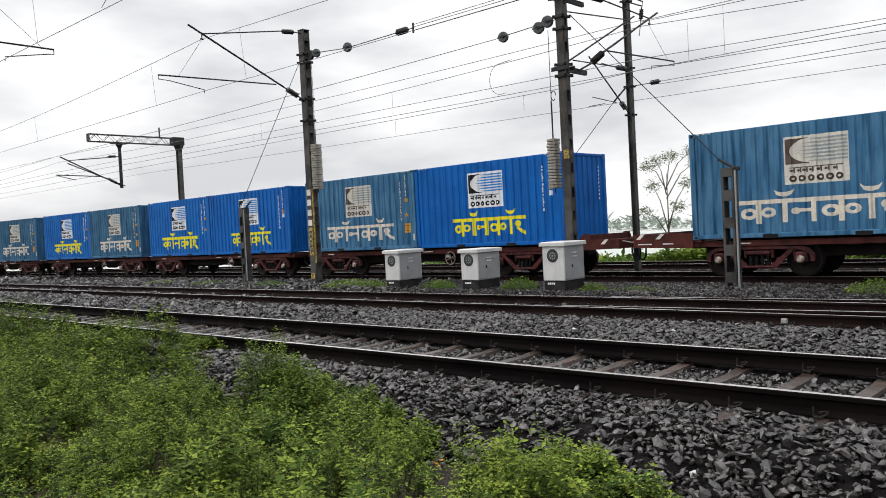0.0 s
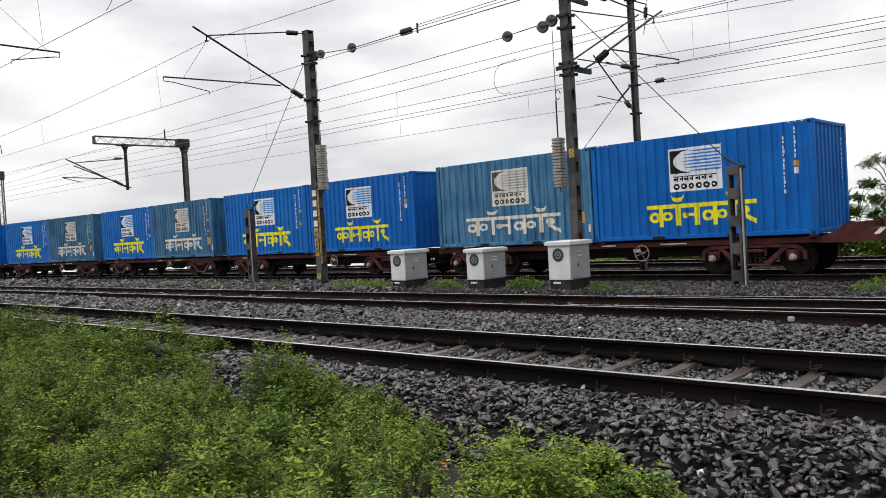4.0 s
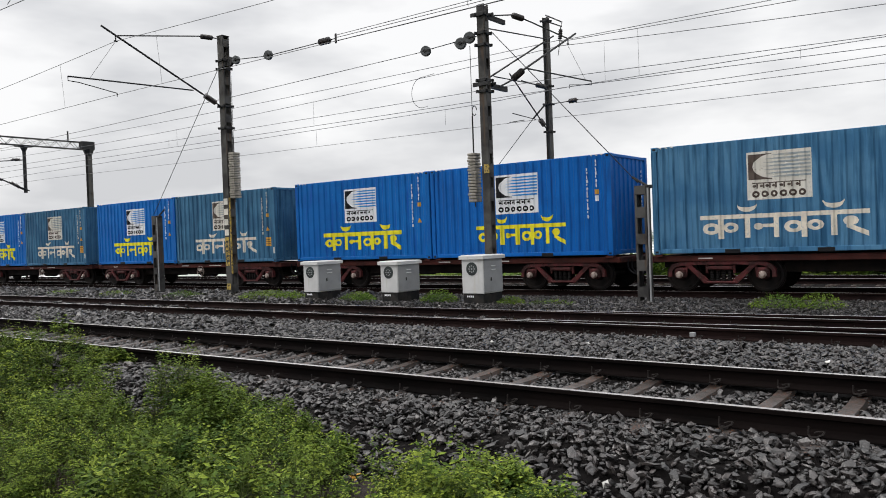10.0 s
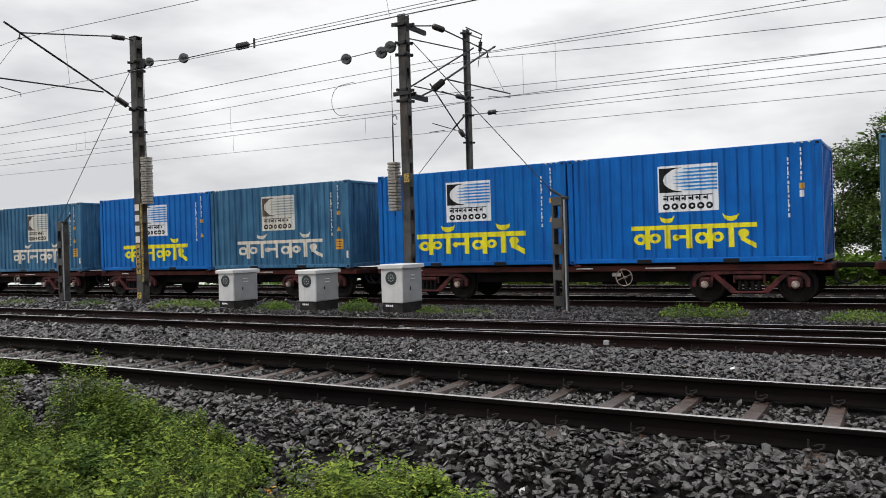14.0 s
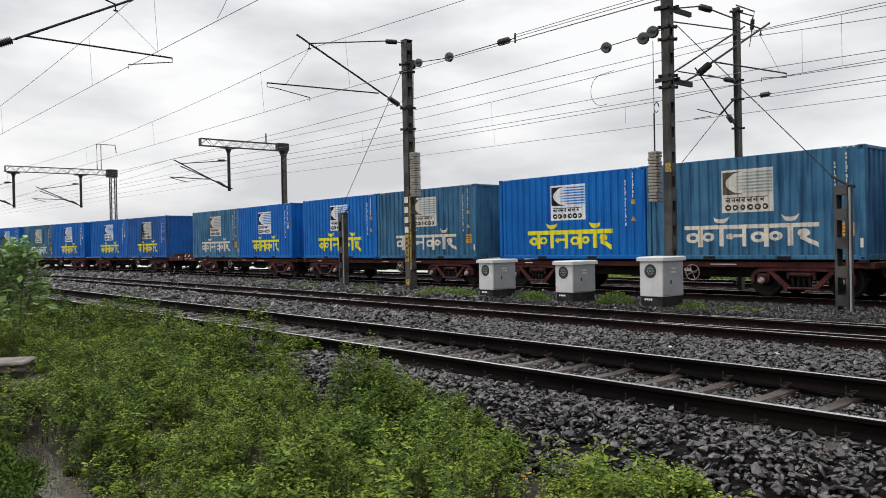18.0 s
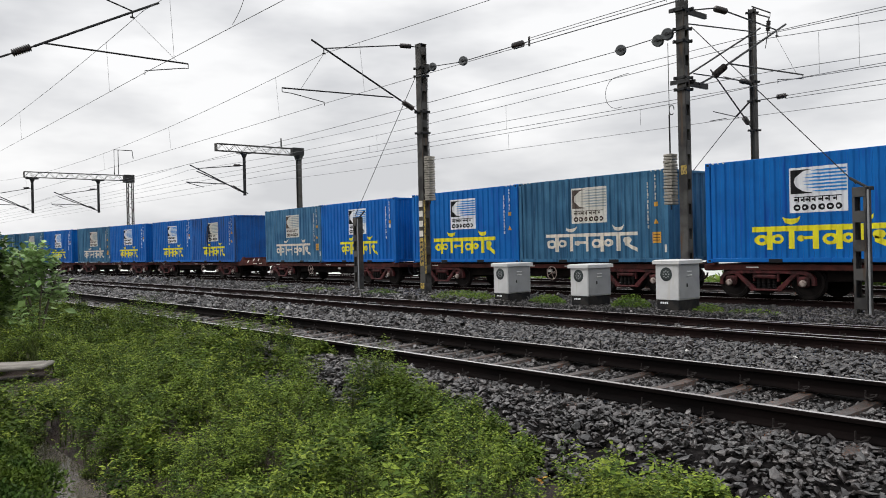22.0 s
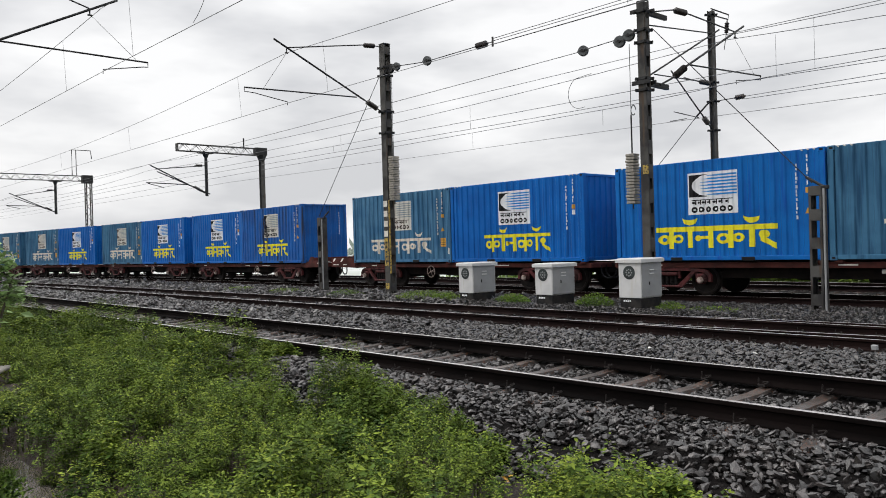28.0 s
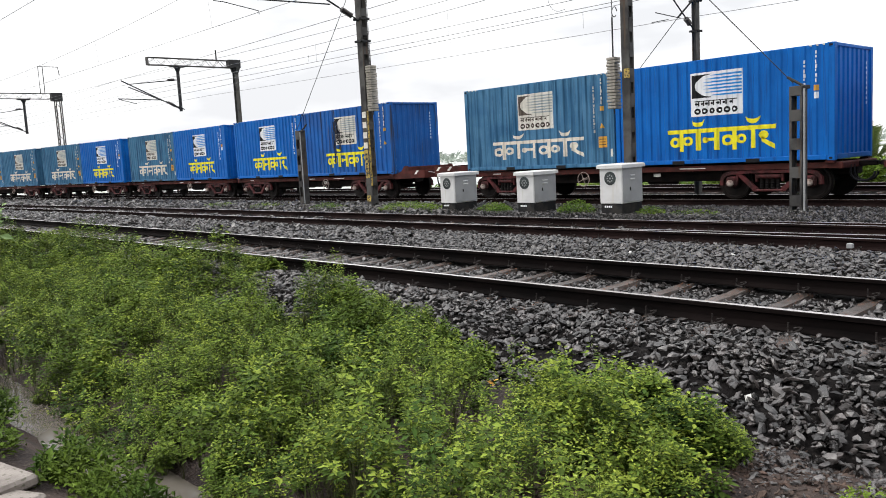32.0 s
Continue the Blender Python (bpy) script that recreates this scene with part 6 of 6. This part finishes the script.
def weeds(name, label, x0, x1, y0, y1, plants, shoots, per, leaf, spread, seed, high=1.0, more=(), aspect=0.5, deep=0.4):
    """Bushy weeds: each plant a fan of shoots, each shoot with leaves in a spiral and a bright rosette at its tip."""
    rng = np.random.default_rng(seed)
    n = int((x1 - x0) * (y1 - y0) * plants)
    px, py = rng.uniform(x0, x1, n), rng.uniform(y0, y1, n)
    ph = stand_height(px, py) * high * np.where(rng.random(n) < 0.25, rng.uniform(0.28, 0.5, n), rng.uniform(0.68, 1.32, n))
    bare = (px / py > -1.74) & (px / py < -1.52) & (py > 4.75) & (py < 6.1)
    gap = ((px + 3.78 + (py - 3.9) * 0.5) / 0.16) ** 2 + ((py - 4.1) / 0.50) ** 2 < 1
    ditch = (py > 1.86) & (py < 2.02) & (px > -12.2) & (px < -6.8)
    ditch |= (py > 1.88) & (py < 2.14) & (px > -5.4) & (px < -4.75)
    ditch |= (np.abs(px + 13.7) < 1.0) & (np.abs(py - 2.62) < 0.55)
    ditch |= (px > -17.75) & (px < -16.6) & (py > 3.2) & (py < 4.0)
    ph = np.where((px > -12.8) & (px < -10.4) & (py > 1.4) & (py < 2.9), ph * 0.45, ph)
    thin = clouds(px, py, 1.9, 12.7) < -0.42  # hollows where hardly anything grows
    edge = weed_edge(px) - 0.16
    ph *= np.clip((edge - py) / 0.35 + 0.55, 0.45, 1.0)
    keep = (py < edge) & ~bare & ~gap & ~ditch & ~(thin & (rng.random(n) < 0.75))
    px, py, ph = px[keep], py[keep], ph[keep]
    for a, b, r, h in more:
        k = max(3, int(plants * 3.2 * r * r * 1.4))
        ang, q = rng.uniform(0, 6.28, k), r * np.sqrt(rng.random(k))
        px, py = np.append(px, a + q * np.cos(ang)), np.append(py, b + q * np.sin(ang))
        ph = np.append(ph, h * (1.05 - 0.5 * (q / r) ** 2) * rng.uniform(0.8, 1.15, k))
    root = np.maximum(ground_height(px, py), np.where(py > 4.15, bed_height(py - line_bend(px)), -9)) - 0.02
    # the shoots fan out into a dome
    m = len(px) * shoots
    k = np.repeat(np.arange(len(px)), shoots)
    yaw, rad = rng.uniform(0, 6.28, m), np.sqrt(rng.random(m))
    wide = (spread * np.exp(rng.normal(0, 0.2, len(px))) * (0.6 + 0.9 * ph))[k]
    h = ph[k] * (1.02 - 0.50 * rad ** 2) * rng.uniform(0.80, 1.10, m)
    foot = np.stack([px, py, root], -1)[k]
    tip = foot + np.stack([np.cos(yaw) * rad * wide, np.sin(yaw) * rad * wide, h], -1)
    # leaves up each shoot, the lowest share bare
    j = np.tile(np.arange(per), m)
    q = np.repeat(np.arange(m), per)
    s = 1 - (j / per) ** 1.1 * np.minimum(0.62, 2.8 * leaf / h)[q] + rng.normal(0, 0.02, m * per)
    at = foot[q] + (tip - foot)[q] * s[:, None]
    turn = rng.uniform(0, 6.28, m)[q] + j * 2.4 + rng.normal(0, 0.3, m * per)
    pitch = np.where(j < 4, rng.normal(0.42, 0.25, m * per), rng.normal(0.12, 0.25, m * per))
    broad = 1.0 + 0.42 * (clouds(px, py, 0.9, 33.0) > 0.22)  # patches of a broader-leaved kind
    ln = leaf * (broad[k] * np.exp(rng.normal(0, 0.2, m)))[q] * np.where(j < 4, 0.72 + 0.09 * j, 1.12) * rng.uniform(0.75, 1.2, m * per)
    d = np.stack([np.cos(turn) * np.cos(pitch), np.sin(turn) * np.cos(pitch), np.sin(pitch)], -1)
    stalk = at + d * (ln * 0.35)[:, None]
    v = leaves_at(stalk, d, rng.normal(0, 0.28, (m * per, 3)), ln, aspect * np.exp(rng.normal(0, 0.12, m * per)))
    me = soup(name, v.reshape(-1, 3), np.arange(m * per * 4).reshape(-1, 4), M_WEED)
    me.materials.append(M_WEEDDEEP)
    # lower leaves and some shoots take the green deepened for shade
    deepened = (j >= 7) | (rng.random(m)[q] < deep * (np.clip(0.9 + 1.6 * clouds(foot[:, 0], foot[:, 1], 0.7, 21.0), 0, 2) + (broad[k] > 1.2) * 0.5)[q])
    me.polygons.foreach_set("material_index", deepened.astype(np.int32))
    ob = tagged(new(name, me), label, "weeds", kind="stuff")
    r = np.full((m, 1), 0.0026 if leaf < 0.06 else 0.005)
    across = np.stack([-np.sin(yaw), np.cos(yaw), np.zeros(m)], -1) * r
    part("stems", soup("stems", np.stack([foot - across, foot + across, tip], 1).reshape(-1, 3), np.arange(m * 3).reshape(-1, 3), M_STEM), None, ob)
    if leaf < 0.06:  # small pale buds at some of the tips
        c = rng.choice(m, m // 12, replace=False)
        part("buds", leaf_soup("buds", tip[c] + np.array([0, 0, 0.012]), np.full(len(c), 0.016), 0.5, rng, M_BUD, 0.9), None, ob, "pale yellow-green buds")
    return ob


def tuft(x, y, z, r, h, n, seed, size=0.05, label="small green weed growing in the ballast"):
    rng = np.random.default_rng(seed)
    a, q = rng.uniform(0, 2 * np.pi, n), np.sqrt(rng.random(n))
    p = np.stack([x + r * q * np.cos(a), y + r * 0.6 * q * np.sin(a), z + h * (1 - 0.7 * q ** 2) * rng.random(n) ** 0.6], -1)
    ob = new("weed_tuft", leaf_soup("weed_tuft", p, size * np.exp(rng.normal(0, 0.3, n)), 0.2, rng, M_WEEDFAR))
    return tagged(ob, label, "weed", "weeds between the tracks", "stuff")


def shrub(x, y, z, r, h, n, seed, size, label, mat=None):
    rng = np.random.default_rng(seed)
    s = thing("shrub", label, "shrub", pose(x, y, z))
    for i in range(7):
        a = i * 0.9
        tip = Vector((r * 0.7 * math.cos(a), r * 0.7 * math.sin(a), h * rng.uniform(0.6, 0.95)))
        part("branch", Geo().path([(0, 0, -0.1), tip * 0.4 + Vector((0, 0, 0.12)), tip], [0.035, 0.022, 0.008], 6), M_BARK, s)
    lobes = rng.uniform(-1, 1, (16, 3)) * np.array([r * 0.62, r * 0.62, h * 0.33]) + np.array([0, 0, h * 0.58])
    k = rng.integers(0, 16, n)
    d = rng.normal(size=(n, 3))
    d /= np.linalg.norm(d, axis=1)[:, None]
    p = lobes[k] + d * (0.34 * r + 0.1) * rng.random((n, 1)) ** 0.4
    p[:, 2] = np.maximum(p[:, 2], 0.03)
    part("leaves", leaf_soup("leaves", p, size * np.exp(rng.normal(0, 0.3, n)), 0.5, rng, mat or M_SHRUB, 0.6), None, s)
    return s


def tree(x, y, z, h, r, n, seed, size, label, sparse=False, low=0.35, mat=None):
    rng = np.random.default_rng(seed)
    t = thing("tree", label, "tree", pose(x, y, z), "trees behind the line")
    trunk = h * (0.5 if not sparse else 0.35)
    part("trunk", Geo().path([(0, 0, -0.3), (0.05 * r, 0.02, trunk * 0.5), (0.08 * r, 0, trunk), (0.05 * r, 0.1, h * 0.8)], [h * q for q in ((0.022, 0.017, 0.012, 0.004) if not sparse else (0.013, 0.010, 0.007, 0.002))], 8), M_BARK, t)
    tips = []
    for i in range(11 if not sparse else 9):
        a = i * 2.4
        z0 = h * rng.uniform(0.25 if not sparse else 0.12, 0.7)
        q = Vector((r * rng.uniform(0.45, 0.95) * math.cos(a), r * rng.uniform(0.45, 0.95) * math.sin(a), min(h * 0.97, z0 + h * rng.uniform(0.18, 0.4))))
        part("limb", Geo().path([(0.05 * r, 0, z0), Vector((0.05 * r, 0, z0)).lerp(q, 0.5) + Vector((0, 0, 0.06 * h)), q], [h * q for q in ((0.009, 0.006, 0.002) if not sparse else (0.006, 0.004, 0.0014))], 6), M_BARK, t)
        tips.append(np.array(q))
    tips = np.array(tips)
    extra = rng.normal(size=(44, 3)) * np.array([r * 0.5, r * 0.5, h * 0.24]) + np.array([0, 0, h * (0.5 + low * 0.5)])
    lobes = np.concatenate([tips, extra]) if not sparse else tips
    k = rng.integers(0, len(lobes), n)
    d = rng.normal(size=(n, 3)) * np.array([1, 1, 0.75])
    spread = (0.30 if not sparse else 0.22) * r
    p = lobes[k] + d * spread * 0.55
    p = p[p[:, 2] > h * low * 0.3]
    part("crown", leaf_soup("crown", p, size * np.exp(rng.normal(0, 0.3, len(p))), 0.4, rng, mat or M_TREE, 0.5), None, t)
    return t


def palm(x, y, z, h, seed):
    rng = np.random.default_rng(seed)
    t = thing("palm", "low young palm with feathered arching fronds", "palm", pose(x, y, z))
    part("trunk", Geo().path([(0, 0, -0.3), (0, 0, h * 0.3)], [0.14, 0.10], 8), M_BARK, t)
    for i in range(24):
        a = i * 2.4
        lean, ln = rng.uniform(0.2, 1.05), h * rng.uniform(0.7, 0.95)
        spine = []
        for k in range(9):
            s = k / 8
            spine.append(Vector((math.cos(a) * ln * lean * s * 0.8, math.sin(a) * ln * lean * s * 0.8, h * 0.3 + ln * (s * 1.0 - 0.55 * lean * s * s))))
        g = Geo().path(spine, [0.02 - 0.0018 * k for k in range(9)], 4)
        for k in range(1, 9):
            for m in (0, 0.33, 0.66):
                p = spine[k - 1].lerp(spine[k], m)
                d = (spine[k] - spine[k - 1]).normalized()
                u = d.cross(Vector((0, 0, 1))).normalized()
                for sd in (-1, 1):
                    tip = p + u * sd * 0.36 * h * 0.3 + d * 0.24 + Vector((0, 0, -0.08))
                    g.add([p, p + d * 0.07, tip], [(0, 1, 2)])
        part("frond", g, M_PALMLEAF, t)
    return t


weeds("weed_bed", "dense fine-leaved yellow-green weeds on the near bank", -8.2, -2.1, 2.06, 5.6, 54, 14, 14, 0.028, 0.115, 11, 1.0,
      more=((-10.3, 6.0, 0.26, 0.26), (-10.8, 5.98, 0.3, 0.28), (-7.2, 4.85, 0.30, 0.84), (-6.9, 4.95, 0.28, 0.62), (-6.6, 4.95, 0.3, 0.45), (-6.2, 4.9, 0.3, 0.45), (-5.8, 4.85, 0.3, 0.40), (-5.35, 4.75, 0.28, 0.36), (-4.9, 4.65, 0.28, 0.30), (-3.18, 4.5, 0.38, 0.42), (-3.58, 4.38, 0.24, 0.42),
            (-2.95, 4.5, 0.28, 0.38), (-2.5, 4.2, 0.30, 0.38), (-2.4, 4.15, 0.30, 0.40), (-2.2, 4.1, 0.20, 0.28), (-2.3, 3.65, 0.3, 0.36), (-2.2, 3.2, 0.25, 0.35)))
weeds("weed_bed", "dense fine-leaved green weeds along the near bank", -16, -8.2, 0.9, 6.0, 40, 14, 14, 0.033, 0.13, 12, 1.05)
weeds("weed_bed", "green weeds along the line towards the mast", -30, -16, 0.6, 6.0, 19, 13, 13, 0.048, 0.18, 13, 1.1)
weeds("weed_bed", "distant green weeds along the line", -62, -30, 0.6, 5.8, 4, 9, 9, 0.13, 0.32, 14, 1.1)


def bank_weeds():
    """Weeds on the camera's side of the ditch."""
    rng = np.random.default_rng(21)
    pts = []
    spots = [(-5.5, 1.68, 0.26, 0.26), (-5.25, 1.62, 0.24, 0.24), (-5.1, 1.5, 0.2, 0.2), (-4.75, 1.55, 0.2, 0.16)]
    for i in range(170):
        x, y = rng.uniform(-11, -4.3), rng.uniform(0.7, 1.72)
        if not (-5.95 < x < -4.3 and y < 1.48):
            if -7.0 < x < -5.7 and y > 1.42:
                continue
            low = x < -6.1 and y > 1.25
            spots.append((x, y - 0.12 * low, rng.uniform(0.14, 0.3), rng.uniform(0.12, 0.22) if low else rng.uniform(0.12, 0.32)))
    for x, y, r, h in spots:
        n = int(300 * r * r * 3.14)
        a, q = rng.uniform(0, 2 * np.pi, n), np.sqrt(rng.random(n))
        pts.append(np.stack([x + r * q * np.cos(a), y + r * q * np.sin(a), soil_height(x, y) + 0.05 + h * (1 - 0.7 * q ** 2) * (1 - 0.75 * rng.random(n) ** 1.4)], -1))
    p = np.concatenate(pts)
    ob = new("weed_bed", sprigs("weed_bed", p, 0.050 * np.exp(rng.normal(0, 0.28, len(p))), rng, M_WEEDDEEP))
    tagged(ob, "low broad-leaved weeds on the camera's side of the ditch", "weeds", kind="stuff")


bank_weeds()
for x, y, r, h, n in ((-22.8, 15.9, 0.8, 0.25, 500), (-18.7, 16.0, 1.1, 0.34, 1100), (-17.6, 15.9, 0.6, 0.30, 600), (-15.2, 16.2, 0.55, 0.30, 600), (-14.7, 15.9, 0.4, 0.26, 400), (-12.2, 16.0, 0.5, 0.42, 900), (-10.05, 16.0, 0.35, 0.26, 350),
                      (-26.8, 15.9, 0.9, 0.22, 450), (-9.1, 16.2, 0.6, 0.14, 200), (-4.15, 16.4, 0.52, 0.36, 700), (-3.4, 16.4, 0.45, 0.42, 500), (-0.9, 16.3, 0.7, 0.28, 700), (-30.5, 15.9, 1.0, 0.22, 400)):
    tuft(x, y, float(bed_height(y)) - 0.03, r * 1.1, h * 0.85, int(n * 1.8), int(-x * 10), 0.045)
for x, y, r, h in ((-1.35, 4.1, 0.16, 0.14), (-1.0, 3.7, 0.2, 0.12), (-0.7, 4.0, 0.22, 0.16)):
    tuft(x, y, -0.5, r, h, 160, int(-x * 50), 0.032, "small pale weed on the bare soil")
shrub(-18.6, 2.75, -0.5, 1.1, 2.5, 9500, 31, 0.105, "leafy green shrub beside the mast's foot")
shrub(-17.5, 3.8, -0.4, 0.66, 1.95, 1050, 32, 0.155, "pale leafy sapling beside the weeds", M_SAPLING)
shrub(-21.5, 2.4, -0.5, 1.0, 2.2, 1800, 33, 0.13, "dark leafy shrub behind the mast")

tree(-17.3, 34, -0.7, 5.2, 1.6, 2600, 41, 0.10, "thin bare young tree with sparse leaves", True, 0.35, M_PALETREE)
tree(-9.4, 34, -0.7, 3.15, 0.85, 1000, 42, 0.2, "small tree with sparse large dark leaves", True)
tree(-7.7, 33.6, -0.7, 2.75, 0.75, 4200, 51, 0.14, "low leafy bush beside the thin trees", False, 0.05)
tree(-8.3, 34.5, -0.7, 4.9, 1.0, 3000, 48, 0.10, "tall thin tree with a flat pale crown", True, 0.35, M_PALETREE)
tree(-5.4, 34, -0.7, 3.3, 1.15, 11000, 43, 0.15, "small bushy green tree", False, 0.1)
tree(-1.65, 35, -0.7, 5.9, 1.5, 15000, 44, 0.15, "tall leafy green tree with an uneven crown", False, 0.15)
tree(1.5, 36, -0.7, 6.6, 2.4, 3600, 45, 0.2, "leafy green tree with a broad crown", False, 0.15)
tree(-2.8, 34.2, -0.7, 4.4, 1.3, 8000, 50, 0.14, "dense bushy green tree below the taller one", False, 0.0)
palm(-11.2, 33.5, -0.7, 2.3, 46)
palm(-12.4, 34.5, -0.7, 2.2, 49)


def hedge():
    rng = np.random.default_rng(51)
    n = 64000
    x = np.concatenate([rng.uniform(-150, 25, 40000), rng.uniform(-16, 12, n - 40000)])
    y = rng.uniform(30.3, 33.5, n)
    top = np.interp(x, (-46, -36, -16, -13, 25), (0.0, 0.12, 0.45, 1.1, 1.15)) + np.interp(x, (-46, -30), (0.3, 1.0)) * (0.35 * clouds(x, y, 0.35, 5.5) + 0.25 * clouds(x, y, 1.3, 1.5))
    z = -0.75 + np.clip(top, 0.04, 2) * rng.random(n) ** 0.6
    kept = (x > -42) | (top > 0.06)
    p = np.stack([x, y, z], -1)[kept]
    ob = new("hedge", leaf_soup("hedge", p, 0.24 * np.exp(rng.normal(0, 0.3, len(p))) * np.interp(p[:, 0], (-45, -30), (0.5, 1.0)), 0.3, rng, M_WEEDFAR))
    tagged(ob, "low band of wild green bushes behind the far track", "bushes", kind="stuff")
    n = 16000
    x = rng.uniform(-900, 300, n)
    y = rng.uniform(150, 190, n)
    z = -1.2 + np.clip(1.8 + 1.6 * clouds(x, y * 0, 0.03, 9.5) + 0.8 * clouds(x, y * 0, 0.12, 2.5), 0.3, 5) * rng.random(n) ** 0.7
    # the leaf colour carries the haze of the distance
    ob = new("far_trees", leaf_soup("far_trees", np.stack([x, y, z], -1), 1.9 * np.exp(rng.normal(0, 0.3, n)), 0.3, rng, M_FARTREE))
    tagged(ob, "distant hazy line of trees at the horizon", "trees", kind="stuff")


hedge()


def concrete_slab(x, y, z, w, d, h, turn, tilt=0.0, mat=M_SLAB, label="weathered grey concrete drain slab lying among the weeds"):
    me = Geo().box((0, 0, 0), (w, d, h), 0.02).mesh("concrete_slab", mat)
    ob = new("concrete_slab", me)
    ob.matrix_basis = pose(x, y, z, tilt, 0, turn)
    return tagged(ob, label, "concrete slab", "drain slabs")


concrete_slab(-13.95, 2.50, -0.33, 1.4, 0.72, 0.06, 62, 0, M_CONCRETE)
concrete_slab(-11.2, 1.55, -0.42, 0.5, 0.4, 0.10, 10)
concrete_slab(-17.55, 3.72, -0.245, 0.8, 0.45, 0.06, 70, 0, M_CONCRETE)
concrete_slab(-5.36, 1.12, -0.43, 0.62, 0.26, 0.08, 12, 3)
concrete_slab(-4.99, 1.08, -0.47, 0.42, 0.26, 0.08, 27, -3)
g = Geo()
for i in range(24):
    x = -13.2 + i * 0.42
    g.add([(x, 1.72, -0.735), (x + 0.42, 1.72, -0.735), (x + 0.42, 2.22, -0.735), (x, 2.22, -0.735)], [(0, 1, 2, 3)])
tagged(new("ditch_water", g.mesh("ditch_water", M_MUDWATER)), "shallow brown muddy water standing in the ditch", "water", kind="structure")
joint = new("rail_joint_box", Geo().box((-4.28, 11.98, -0.22), (0.085, 0.06, 0.075), 0.01).mesh("rail_joint_box", M_BOXGREY))
tagged(joint, "small pale box fixed beside the middle rail", "track fitting")


litter = new("fallen_leaf", leaf_soup("fallen_leaf", np.array([(-4.32, 4.42, -0.42), (-4.27, 4.45, -0.42), (-4.22, 4.41, -0.43)]), np.array([0.07, 0.06, 0.05]), 0.6, np.random.default_rng(3), M_ORANGE))
tagged(litter, "dry orange-brown fallen leaf lying on the ballast", "leaf")
loose_stones(BED)


def motions():
    """The train rolls past; its wheels turn with it."""
    for ob, x, y, z in ROLLING:
        walk(ob, [(t, pose(x + s, y + float(line_bend(x + s, SWAY)), z, 0, 0, swing(x + s, SWAY))) for t, s in enumerate(TRAIN)])
    steps = [i * 0.25 for i in range(129)]
    rolled = np.interp(steps, range(33), TRAIN)
    for ws, bx in WHEELSETS:
        walk(ws, [(t, pose(bx, 0, 0.27, 0, math.degrees(s / 0.42), 0)) for t, s in zip(steps, rolled)])


motions()
